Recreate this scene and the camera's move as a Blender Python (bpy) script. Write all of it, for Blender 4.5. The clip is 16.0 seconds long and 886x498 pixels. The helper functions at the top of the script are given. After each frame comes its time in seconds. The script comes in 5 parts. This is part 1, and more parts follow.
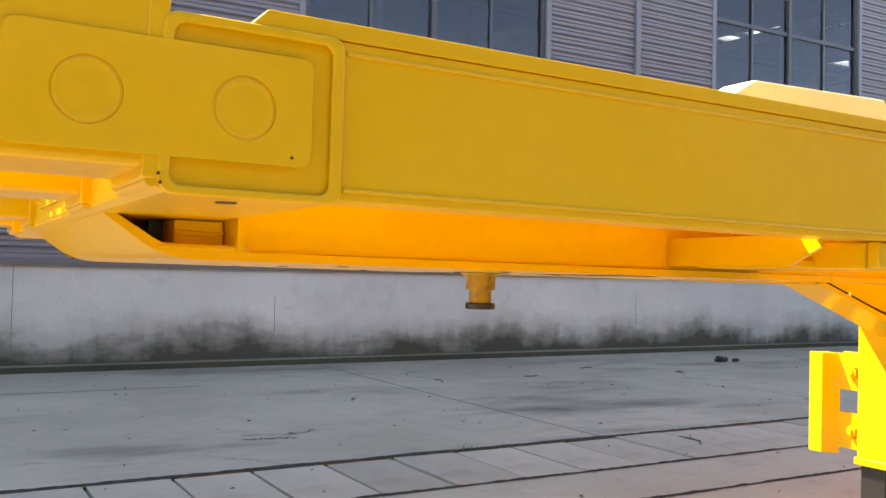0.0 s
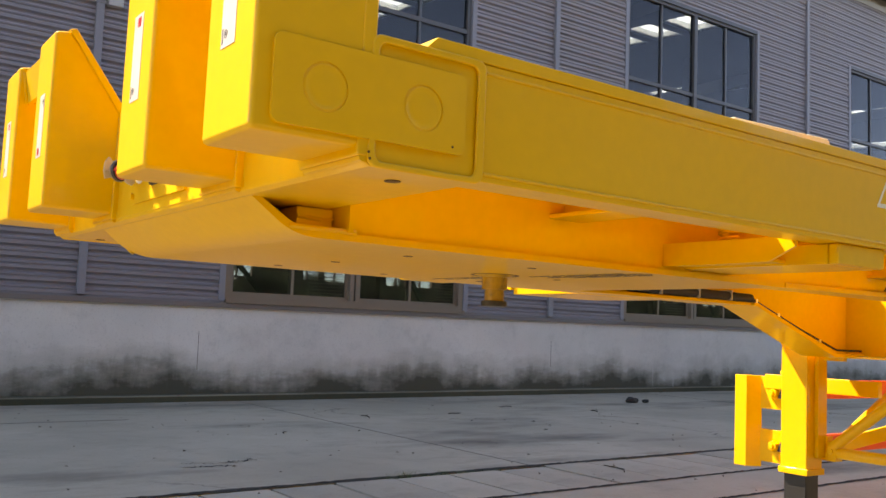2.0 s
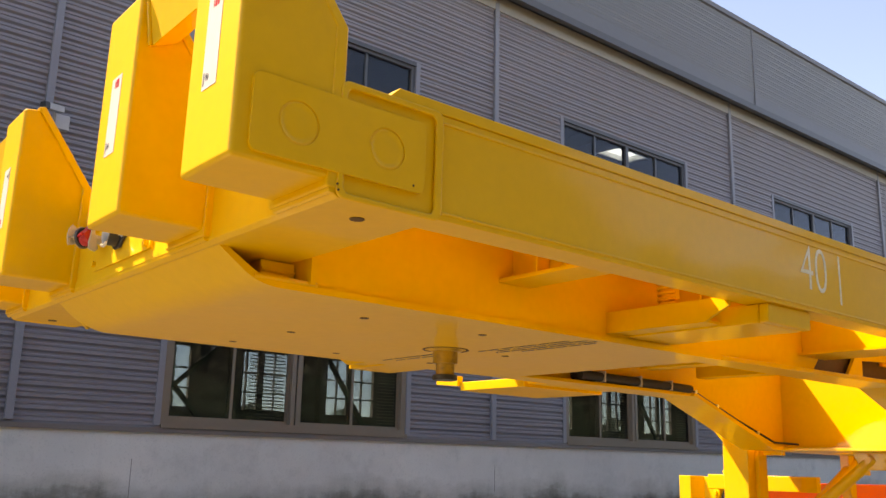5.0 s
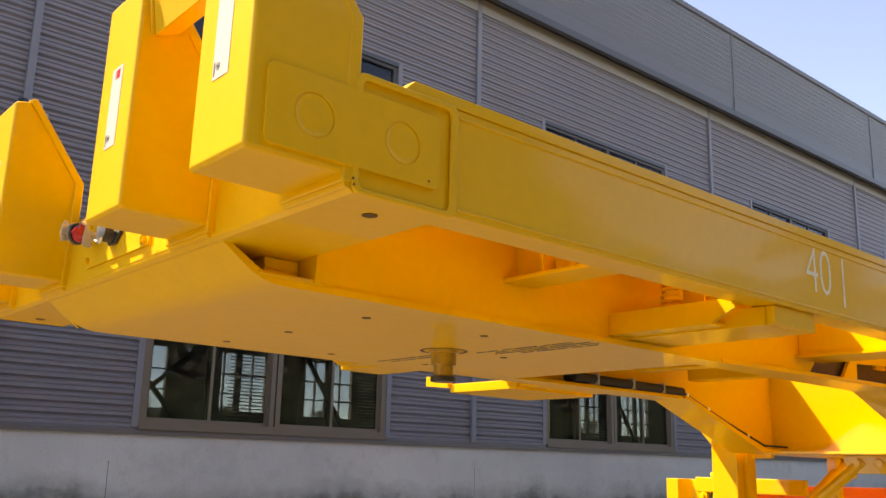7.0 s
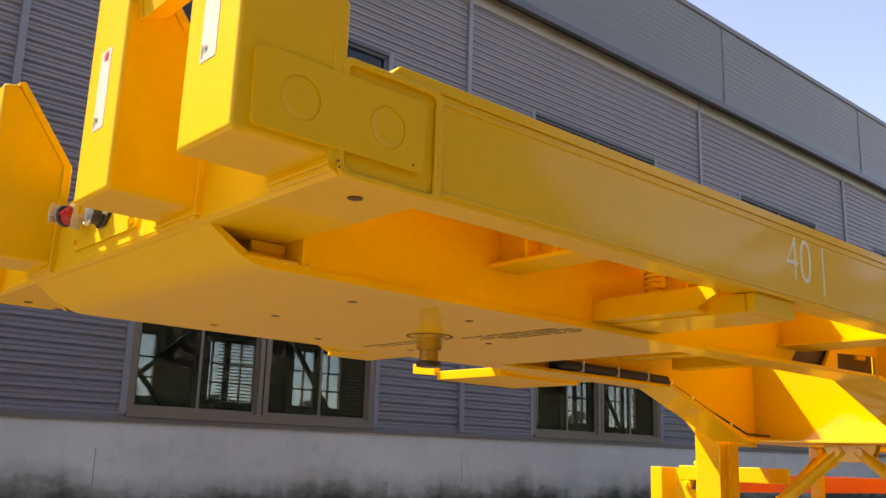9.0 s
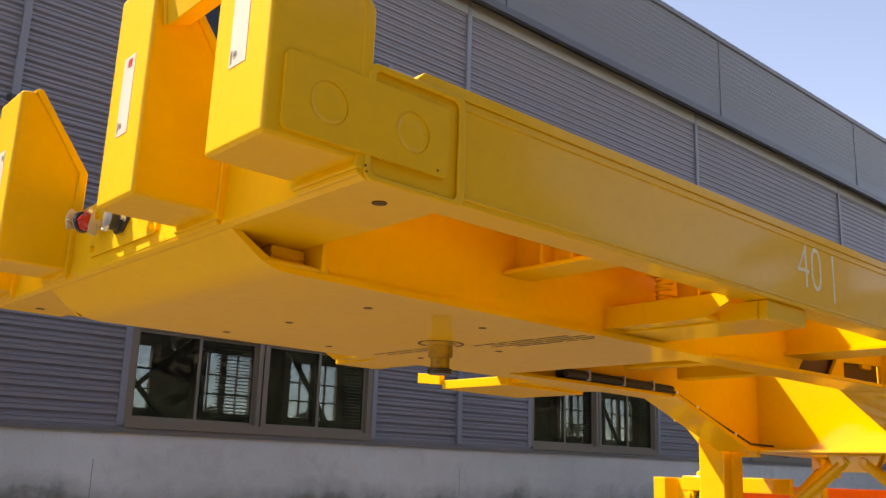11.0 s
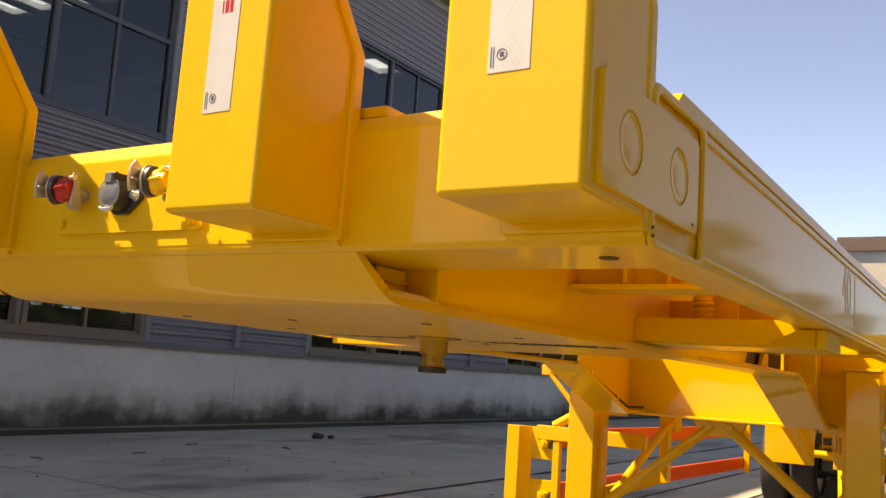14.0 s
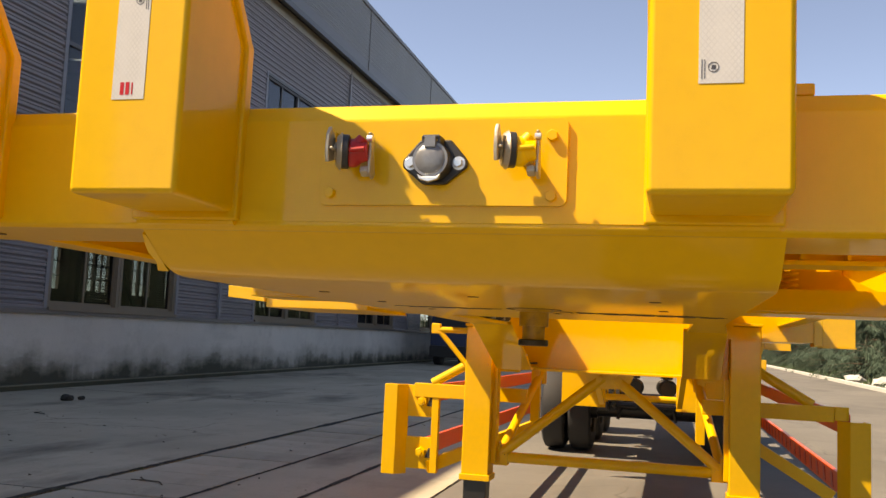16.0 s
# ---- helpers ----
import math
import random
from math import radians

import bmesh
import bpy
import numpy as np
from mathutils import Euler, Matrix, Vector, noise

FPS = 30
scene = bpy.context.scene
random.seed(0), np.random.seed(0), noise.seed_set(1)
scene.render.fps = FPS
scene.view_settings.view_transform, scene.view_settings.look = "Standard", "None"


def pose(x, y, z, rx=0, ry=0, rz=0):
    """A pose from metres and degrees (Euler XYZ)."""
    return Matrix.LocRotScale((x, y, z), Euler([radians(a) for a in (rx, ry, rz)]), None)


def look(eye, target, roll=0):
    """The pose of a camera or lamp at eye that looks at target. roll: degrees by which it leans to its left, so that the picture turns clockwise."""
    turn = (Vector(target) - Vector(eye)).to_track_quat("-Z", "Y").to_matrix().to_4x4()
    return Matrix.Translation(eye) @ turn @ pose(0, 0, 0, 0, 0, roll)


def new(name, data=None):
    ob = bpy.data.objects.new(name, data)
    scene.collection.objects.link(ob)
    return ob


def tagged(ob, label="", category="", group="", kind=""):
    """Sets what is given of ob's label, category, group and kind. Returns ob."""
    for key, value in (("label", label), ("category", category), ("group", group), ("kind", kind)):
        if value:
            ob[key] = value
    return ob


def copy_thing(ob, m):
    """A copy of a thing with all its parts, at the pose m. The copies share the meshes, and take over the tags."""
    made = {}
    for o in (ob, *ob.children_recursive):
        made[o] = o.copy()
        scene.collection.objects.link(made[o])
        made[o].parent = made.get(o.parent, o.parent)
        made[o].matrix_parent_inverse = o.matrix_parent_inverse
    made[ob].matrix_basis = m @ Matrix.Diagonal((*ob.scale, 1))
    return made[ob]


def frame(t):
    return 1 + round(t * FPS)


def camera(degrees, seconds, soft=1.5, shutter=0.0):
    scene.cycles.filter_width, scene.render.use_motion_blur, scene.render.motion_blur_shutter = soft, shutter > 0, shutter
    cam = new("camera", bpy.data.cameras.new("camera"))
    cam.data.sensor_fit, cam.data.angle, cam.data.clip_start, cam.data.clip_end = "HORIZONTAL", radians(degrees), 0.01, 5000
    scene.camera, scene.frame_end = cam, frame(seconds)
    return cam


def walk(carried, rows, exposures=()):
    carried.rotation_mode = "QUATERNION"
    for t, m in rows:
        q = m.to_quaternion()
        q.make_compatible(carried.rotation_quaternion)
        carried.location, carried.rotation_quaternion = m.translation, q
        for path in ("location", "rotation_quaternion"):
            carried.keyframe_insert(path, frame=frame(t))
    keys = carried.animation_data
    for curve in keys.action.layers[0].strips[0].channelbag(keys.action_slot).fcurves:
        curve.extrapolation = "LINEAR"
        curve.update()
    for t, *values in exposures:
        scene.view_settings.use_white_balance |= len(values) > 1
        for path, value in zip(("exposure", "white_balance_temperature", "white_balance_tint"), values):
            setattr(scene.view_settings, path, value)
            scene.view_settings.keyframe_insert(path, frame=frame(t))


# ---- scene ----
cam = camera(52.3, 16.0)
PATH = [
    (0, (-0.04, -1.802, 1.363), (0.964, -0.074, 1.421), 1.2),
    (0.5, (-0.154, -1.767, 1.33), (0.947, -0.099, 1.424), 1.2),
    (1, (-0.285, -1.762, 1.314), (0.894, -0.15, 1.431), 1.7),
    (1.5, (-0.386, -1.864, 1.298), (0.796, -0.255, 1.423), 2.2),
    (2, (-0.461, -1.919, 1.228), (0.711, -0.307, 1.397), 2.1),
    (2.5, (-0.5, -1.959, 1.092), (0.684, -0.38, 1.41), 1.4),
    (3, (-0.496, -1.955, 1.076), (0.704, -0.41, 1.492), 1.2),
    (3.5, (-0.494, -1.946, 1.069), (0.713, -0.411, 1.502), 1.2),
    (4, (-0.5, -1.958, 1.07), (0.714, -0.434, 1.522), 1.0),
    (4.5, (-0.514, -1.968, 1.075), (0.714, -0.459, 1.539), 1.0),
    (5, (-0.524, -1.958, 1.066), (0.717, -0.458, 1.523), 1.3),
    (7.5, (-0.543, -1.871, 1.067), (0.754, -0.421, 1.529), 1.6),
    (8, (-0.531, -1.857, 1.058), (0.787, -0.423, 1.516), 1.9),
    (8.5, (-0.533, -1.893, 1.058), (0.772, -0.444, 1.5), 1.5),
    (9, (-0.548, -1.912, 1.05), (0.749, -0.456, 1.493), 1.7),
    (11.5, (-0.588, -1.887, 1.034), (0.718, -0.453, 1.52), 1.9),
    (12, (-0.588, -1.873, 1.036), (0.741, -0.468, 1.544), 2.6),
    (12.5, (-0.544, -1.746, 1.167), (0.825, -0.373, 1.657), 3.3),
    (13, (-0.585, -1.563, 1.248), (0.87, -0.236, 1.601), 3.6),
    (13.5, (-0.643, -1.386, 1.275), (0.922, -0.175, 1.566), 3.5),
    (14, (-0.77, -1.204, 1.29), (0.905, -0.144, 1.559), 3.7),
    (14.5, (-1.015, -1.047, 1.312), (0.735, -0.105, 1.537), 3.3),
    (15, (-1.035, -0.857, 1.302), (0.757, 0.011, 1.494), 3.4),
    (15.5, (-1.002, -0.605, 1.294), (0.85, 0.126, 1.481), 3.2),
    (16, (-1.022, -0.321, 1.301), (0.908, 0.17, 1.491), 2.5),
]
EXPOSURE = [
    (0.0, 2.86, 10700, 17), (1.0, 2.69, 10750, 17), (1.5, 2.46, 10800, 18), (3.0, 2.22, 11000, 19), (5.0, 2.16, 11100, 19), (9.0, 2.05, 11200, 20),
    (12.0, 1.87, 11200, 20), (13.0, 1.76, 11300, 21), (14.0, 1.53, 11200, 20), (14.5, 1.46, 11100, 19), (15.5, 1.40, 10700, 17), (16.0, 1.30, 10700, 17),
]
walk(cam, [(t, look(eye, target, roll)) for t, eye, target, roll in PATH], EXPOSURE)

# ---- light ----
SUN_TO = Vector((-1.0, 2.08, 3.1)).normalized()
world = bpy.data.worlds.new("sky")
scene.world = world
world.use_nodes = True
_nt = world.node_tree
_sky = _nt.nodes.new("ShaderNodeTexSky")
_sky.sky_type = "NISHITA"
_sky.sun_disc = False
_sky.sun_elevation = math.asin(SUN_TO.z)
_sky.sun_rotation = math.atan2(SUN_TO.x, SUN_TO.y)
_sky.air_density, _sky.dust_density, _sky.ozone_density = 0.8, 0.0, 3.0
_sky.altitude = 4200.0
_nt.links.new(_sky.outputs[0], _nt.nodes["Background"].inputs[0])
_nt.nodes["Background"].inputs[1].default_value = 0.15
_sun = bpy.data.lights.new("sun", "SUN")
_sun.energy, _sun.angle, _sun.color = 3.6, radians(0.53), (1.0, 1.0, 0.955)
sun = new("sun", _sun)
sun.matrix_world = look(SUN_TO * 60, (0, 0, 0))


# ---- materials ----
def mat(name, color, rough=0.5, metal=0.0, vary=0.15, scale=6.0, fine=60.0, bump=0.1, coat=0.0, stain=None, stain_scale=1.2, stain_amount=0.0, spec=0.5, island=0.0):
    """Principled material with colour drift at two scales, roughness drift and fine relief, in metres."""
    m = bpy.data.materials.new(name)
    m.use_nodes = True
    nt = m.node_tree
    n, l = nt.nodes, nt.links
    b = n["Principled BSDF"]
    co = n.new("ShaderNodeTexCoord")
    big = n.new("ShaderNodeTexNoise")
    big.inputs["Scale"].default_value, big.inputs["Detail"].default_value = scale, 6
    small = n.new("ShaderNodeTexNoise")
    small.inputs["Scale"].default_value, small.inputs["Detail"].default_value = fine, 4
    l.new(co.outputs["Object"], big.inputs["Vector"])
    l.new(co.outputs["Object"], small.inputs["Vector"])
    add = n.new("ShaderNodeMath")
    add.operation = "ADD"
    l.new(big.outputs[0], add.inputs[0])
    l.new(small.outputs[0], add.inputs[1])
    rng = n.new("ShaderNodeMapRange")
    rng.inputs["From Min"].default_value, rng.inputs["From Max"].default_value = 0.6, 1.4
    rng.inputs["To Min"].default_value, rng.inputs["To Max"].default_value = 1 - vary, 1 + vary
    l.new(add.outputs[0], rng.inputs["Value"])
    hsv = n.new("ShaderNodeHueSaturation")
    hsv.inputs["Color"].default_value = (*color, 1)
    l.new(rng.outputs[0], hsv.inputs["Value"])
    out = hsv.outputs[0]
    if stain:
        sn = n.new("ShaderNodeTexNoise")
        sn.inputs["Scale"].default_value, sn.inputs["Detail"].default_value, sn.inputs["Roughness"].default_value = stain_scale, 8, 0.65
        l.new(co.outputs["Object"], sn.inputs["Vector"])
        sr = n.new("ShaderNodeMapRange")
        sr.inputs["From Min"].default_value, sr.inputs["From Max"].default_value = 0.5, 0.72
        sr.inputs["To Max"].default_value = stain_amount
        l.new(sn.outputs[0], sr.inputs["Value"])
        mix = n.new("ShaderNodeMix")
        mix.data_type = "RGBA"
        l.new(sr.outputs[0], mix.inputs["Factor"])
        l.new(out, mix.inputs["A"])
        mix.inputs["B"].default_value = (*stain, 1)
        out = mix.outputs["Result"]
    if island:
        info = n.new("ShaderNodeObjectInfo")
        ir = n.new("ShaderNodeMapRange")
        ir.inputs["To Min"].default_value, ir.inputs["To Max"].default_value = 1 - island, 1 + island
        l.new(info.outputs["Random"], ir.inputs["Value"])
        h2 = n.new("ShaderNodeHueSaturation")
        l.new(out, h2.inputs["Color"])
        l.new(ir.outputs[0], h2.inputs["Value"])
        out = h2.outputs[0]
    l.new(out, b.inputs["Base Color"])
    rr = n.new("ShaderNodeMapRange")
    rr.inputs["To Min"].default_value, rr.inputs["To Max"].default_value = max(0.02, rough - 0.08), min(1, rough + 0.08)
    l.new(big.outputs[0], rr.inputs["Value"])
    l.new(rr.outputs[0], b.inputs["Roughness"])
    b.inputs["Metallic"].default_value = metal
    b.inputs["Specular IOR Level"].default_value = spec
    b.inputs["Coat Weight"].default_value = coat
    b.inputs["Coat Roughness"].default_value = 0.07
    if bump:
        bp = n.new("ShaderNodeBump")
        bp.inputs["Strength"].default_value, bp.inputs["Distance"].default_value = bump, 0.004
        l.new(add.outputs[0], bp.inputs["Height"])
        l.new(bp.outputs[0], b.inputs["Normal"])
    return m


YELLOW = mat("yellow_paint", (0.80, 0.446, 0.024), 0.5, vary=0.05, scale=2.2, fine=38.0, bump=0.03, coat=0.38, spec=0.1)
YELLOW_DULL = mat("yellow_plastic", (0.85, 0.5, 0.01), 0.4, vary=0.05)
RED_PLASTIC = mat("red_plastic", (0.45, 0.012, 0.012), 0.3, vary=0.06)
CAST = mat("cast_metal", (0.46, 0.40, 0.31), 0.45, metal=0.7, vary=0.12, fine=220, bump=0.15)
ZINC = mat("zinc", (0.68, 0.68, 0.66), 0.35, metal=0.9, vary=0.1, fine=200)
GREY_LID = mat("grey_lid", (0.20, 0.205, 0.215), 0.38, metal=0.35, vary=0.1, fine=150)
BLACK = mat("black_plastic", (0.02, 0.02, 0.022), 0.45, vary=0.2)
RUBBER = mat("rubber", (0.022, 0.022, 0.024), 0.75, vary=0.25, fine=120, bump=0.2)
# dark brown for the shade inside holes and cut-outs, also chips and grease
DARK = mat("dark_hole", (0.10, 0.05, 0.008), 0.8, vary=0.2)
GREASE = mat("greased_steel", (0.055, 0.045, 0.03), 0.45, metal=0.4, vary=0.4, fine=150)
BLACK_STEEL = mat("black_painted_steel", (0.015, 0.015, 0.016), 0.4, vary=0.2)
TAPE = mat("white_reflective_tape", (0.60, 0.585, 0.565), 0.35, vary=0.06, scale=25, fine=420, bump=0.04)


def diamond_net(m, pitch=0.0064):
    """A fine net of diamonds in the sheet's own plane, slightly greyer than the sheet, on softly waved bands."""
    n, l = m.node_tree.nodes, m.node_tree.links
    b = n["Principled BSDF"]
    co = n.new("ShaderNodeTexCoord")
    sep = n.new("ShaderNodeSeparateXYZ")
    l.new(co.outputs["Object"], sep.inputs[0])

    def math_node(op, a, c=None):
        x = n.new("ShaderNodeMath")
        x.operation = op
        for k, v in enumerate((a, c)):
            if v is None:
                continue
            if isinstance(v, float):
                x.inputs[k].default_value = v
            else:
                l.new(v, x.inputs[k])
        return x.outputs[0]

    k = 2 * math.pi / pitch
    wide, high = math_node("MULTIPLY", sep.outputs["Y"], k), math_node("MULTIPLY", sep.outputs["Z"], 0.8 * k)
    net = math_node("MAXIMUM", math_node("SINE", math_node("ADD", wide, high)), math_node("SINE", math_node("SUBTRACT", wide, high)))
    band = math_node("SINE", math_node("MULTIPLY", sep.outputs["Y"], 2 * math.pi / 0.033))
    r = n.new("ShaderNodeMapRange")
    for key, v in (("From Min", 0.55), ("From Max", 1.0), ("To Min", 0.0), ("To Max", 0.17)):
        r.inputs[key].default_value = v
    l.new(net, r.inputs["Value"])
    q = n.new("ShaderNodeMapRange")
    for key, v in (("From Min", -1.0), ("From Max", 1.0), ("To Min", 0.35), ("To Max", 1.0)):
        q.inputs[key].default_value = v
    l.new(band, q.inputs["Value"])
    x = n.new("ShaderNodeMix")
    x.data_type = "RGBA"
    l.new(math_node("MULTIPLY", r.outputs[0], q.outputs[0]), x.inputs["Factor"])
    l.new(b.inputs["Base Color"].links[0].from_socket, x.inputs["A"])
    x.inputs["B"].default_value = (0.22, 0.22, 0.235, 1)
    l.new(x.outputs["Result"], b.inputs["Base Color"])


diamond_net(TAPE)
TAPE_RED = mat("red_print", (0.55, 0.012, 0.02), 0.35, vary=0.05, bump=0)
TAPE_INK = mat("dark_print", (0.06, 0.06, 0.07), 0.4, vary=0.05, bump=0)
WHITE_PAINT = mat("white_stencil_paint", (0.76, 0.70, 0.52), 0.5, vary=0.2, scale=30, fine=120)
ORANGE = mat("orange_red_paint", (0.72, 0.085, 0.012), 0.4, vary=0.1)
SIDING = mat("grey_profiled_sheet", (0.210, 0.196, 0.219), 0.42, metal=0.0, vary=0.07, scale=0.8, fine=8, bump=0.02, stain=(0.17, 0.145, 0.12), stain_scale=0.5, stain_amount=0.35)
FASCIA = mat("blue_grey_fascia_sheet", (0.122, 0.120, 0.128), 0.42, vary=0.06, scale=0.7, fine=10, bump=0.02, stain=(0.15, 0.14, 0.13), stain_scale=0.4, stain_amount=0.3)
TRIM = mat("light_grey_trim", (0.20, 0.20, 0.225), 0.45, vary=0.06, scale=1.5, fine=20)
EAVES_STRIP = mat("beige_strip", (0.28, 0.26, 0.235), 0.5, vary=0.1, scale=1.0)
DRIP = mat("taupe_drip_sheet", (0.15, 0.132, 0.125), 0.45, vary=0.08, scale=1.5)
SOFFIT = mat("pale_flashing", (0.72, 0.70, 0.65), 0.5, vary=0.08, scale=1.0)
FRAME_UP = mat("dark_window_frame", (0.07, 0.07, 0.075), 0.4, vary=0.08)
FRAME_LOW = mat("taupe_window_frame", (0.19, 0.142, 0.100), 0.45, vary=0.08, scale=2)
REFLECTION_SLAT = mat("grey_slat", (0.22, 0.225, 0.22), 0.6, vary=0.08)
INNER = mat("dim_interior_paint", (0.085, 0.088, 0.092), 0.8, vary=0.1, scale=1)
GREEN_STEEL = mat("green_steel", (0.03, 0.07, 0.06), 0.5, vary=0.1)
STONE = mat("dark_stone", (0.035, 0.031, 0.025), 0.9, vary=0.3, fine=90, bump=0.5)
TWIG = mat("dry_twig", (0.09, 0.065, 0.04), 0.9, vary=0.3)
LEAF = mat("leaf", (0.07, 0.12, 0.035), 0.7, vary=0.35, scale=2, fine=30)
NEEDLE = mat("cedar_foliage", (0.055, 0.095, 0.062), 0.75, vary=0.45, scale=1.2, fine=12)
WOODS = mat("wood_foliage", (0.075, 0.090, 0.068), 0.8, vary=0.3, scale=0.6, fine=6)
BARK = mat("bark", (0.11, 0.08, 0.055), 0.9, vary=0.3, scale=5, fine=50, bump=0.5)
BLUE = mat("blue_truck_paint", (0.012, 0.03, 0.09), 0.35, vary=0.06, coat=0.3)
BEIGE = mat("beige_render", (0.55, 0.50, 0.42), 0.8, vary=0.08, scale=1)
BROWN_ROOF = mat("brown_roof", (0.14, 0.09, 0.07), 0.7, vary=0.15, scale=2)
CREAM = mat("cream_pad", (0.86, 0.74, 0.47), 0.6, vary=0.05, scale=8)
CURB = mat("pale_kerb", (0.5, 0.49, 0.46), 0.85, vary=0.12, scale=2)
LENS = mat("camera_grey", (0.42, 0.42, 0.42), 0.4, vary=0.05)
STEEL_CHROME = mat("worn_steel", (0.42, 0.42, 0.42), 0.4, metal=0.8, vary=0.2)


def concrete(name, light, dark, crack=0.0, moss=False, rand=0.0, stains=0.0):
    """Weathered concrete: broad patches, blotches, fine speckle, tyre smears and hair cracks."""
    m = bpy.data.materials.new(name)
    m.use_nodes = True
    n, l = m.node_tree.nodes, m.node_tree.links
    b = n["Principled BSDF"]
    co = n.new("ShaderNodeTexCoord")

    def noise_at(scale, detail=6, rough=0.6, stretch=None):
        t = n.new("ShaderNodeTexNoise")
        t.inputs["Scale"].default_value, t.inputs["Detail"].default_value, t.inputs["Roughness"].default_value = scale, detail, rough
        src = co.outputs["Object"]
        if stretch:
            mp = n.new("ShaderNodeMapping")
            mp.inputs["Scale"].default_value = stretch
            l.new(src, mp.inputs["Vector"])
            src = mp.outputs[0]
        l.new(src, t.inputs["Vector"])
        return t.outputs[0]

    def ranged(sock, a, z, lo=0.0, hi=1.0):
        r = n.new("ShaderNodeMapRange")
        for key, v in (("From Min", a), ("From Max", z), ("To Min", lo), ("To Max", hi)):
            r.inputs[key].default_value = v
        l.new(sock, r.inputs["Value"])
        return r.outputs[0]

    def mixed(fac, a, c):
        x = n.new("ShaderNodeMix")
        x.data_type = "RGBA"
        l.new(fac, x.inputs["Factor"])
        for key, v in (("A", a), ("B", c)):
            if isinstance(v, tuple):
                x.inputs[key].default_value = (*v, 1)
            else:
                l.new(v, x.inputs[key])
        return x.outputs["Result"]

    def times(a, c):
        x = n.new("ShaderNodeMath")
        x.operation = "MULTIPLY"
        for k, v in enumerate((a, c)):
            if isinstance(v, float):
                x.inputs[k].default_value = v
            else:
                l.new(v, x.inputs[k])
        return x.outputs[0]

    base = mixed(ranged(noise_at(0.35, 5), 0.35, 0.65), dark, light)
    base = mixed(ranged(noise_at(2.2, 8, 0.7), 0.52, 0.75, 0, 0.55), base, tuple(0.72 * c for c in dark))
    base = mixed(ranged(noise_at(38, 3), 0.55, 0.8, 0, 0.4), base, tuple(0.55 * c for c in dark))
    base = mixed(ranged(noise_at(0.8, 6, 0.6, (0.25, 2.2, 1)), 0.6, 0.78, 0, 0.45), base, tuple(0.6 * c for c in dark))
    if stains:
        base = mixed(ranged(noise_at(0.42, 7, 0.62, (0.55, 1.3, 1)), 0.53, 0.68, 0, stains), base, tuple(0.42 * c for c in dark))
        base = mixed(ranged(noise_at(5.0, 7, 0.75), 0.6, 0.72, 0, 0.5 * stains), base, tuple(0.5 * c for c in dark))
        where = n.new("ShaderNodeSeparateXYZ")
        l.new(co.outputs["Object"], where.inputs[0])
        damp = ranged(where.outputs["Y"], 8.3, 10.7, 0, 1)
        base = mixed(times(damp, ranged(noise_at(0.7, 6, 0.65), 0.36, 0.6, 0.1, 0.6)), base, (0.10, 0.10, 0.075))
    if crack:
        v = n.new("ShaderNodeTexVoronoi")
        v.feature = "DISTANCE_TO_EDGE"
        v.inputs["Scale"].default_value = 0.33
        warp = n.new("ShaderNodeTexNoise")
        warp.inputs["Scale"].default_value, warp.inputs["Detail"].default_value = 1.4, 6
        l.new(co.outputs["Object"], warp.inputs["Vector"])
        addv = n.new("ShaderNodeVectorMath")
        addv.operation = "MULTIPLY_ADD"
        l.new(warp.outputs["Color"], addv.inputs[0])
        addv.inputs[1].default_value = (0.9, 0.9, 0.9)
        l.new(co.outputs["Object"], addv.inputs[2])
        l.new(addv.outputs[0], v.inputs["Vector"])
        line = ranged(v.outputs["Distance"], 0.0015, 0.006, 1, 0)
        gate = ranged(noise_at(0.25, 2), 0.52, 0.62)
        base = mixed(times(times(line, gate), crack), base, tuple(0.25 * c for c in dark))
    if moss:
        sep = n.new("ShaderNodeSeparateXYZ")
        l.new(co.outputs["Object"], sep.inputs[0])
        # a ragged tide mark whose height drifts along the wall, with runs and blotches
        tide = ranged(noise_at(1.0, 3, 0.6, (0.42, 0.0, 0.0)), 0.36, 0.64, 0.22, 0.56)
        runs = ranged(noise_at(1.0, 6, 0.7, (3.2, 0.0, 0.6)), 0.3, 0.7, -0.07, 0.07)
        blots = ranged(noise_at(1.5, 7, 0.65, (0.7, 1.0, 1.4)), 0.3, 0.7, -0.17, 0.17)
        level = None
        for term in (tide, runs, blots):
            if level is None:
                level = term
                continue
            plus = n.new("ShaderNodeMath")
            plus.operation = "ADD"
            l.new(level, plus.inputs[0])
            l.new(term, plus.inputs[1])
            level = plus.outputs[0]
        over = n.new("ShaderNodeMath")
        over.operation = "SUBTRACT"
        l.new(level, over.inputs[0])
        l.new(sep.outputs["Z"], over.inputs[1])
        base = mixed(ranged(over.outputs[0], -0.38, 0.05, 0, 0.55), base, (0.170, 0.158, 0.108))
        base = mixed(ranged(over.outputs[0], -0.08, 0.26, 0, 0.92), base, (0.042, 0.041, 0.021))
        base = mixed(ranged(noise_at(1.0, 6, 0.6, (5, 1, 0.12)), 0.62, 0.8, 0, 0.22), base, (0.2, 0.195, 0.19))
        base = mixed(ranged(noise_at(1.0, 5, 0.6, (9, 1, 0.25)), 0.66, 0.74, 0, 0.5), base, (0.55, 0.545, 0.53))
    if rand:
        info = n.new("ShaderNodeObjectInfo")
        h = n.new("ShaderNodeHueSaturation")
        l.new(ranged(info.outputs["Random"], 0, 1, 1 - rand, 1 + rand), h.inputs["Value"])
        l.new(base, h.inputs["Color"])
        base = h.outputs[0]
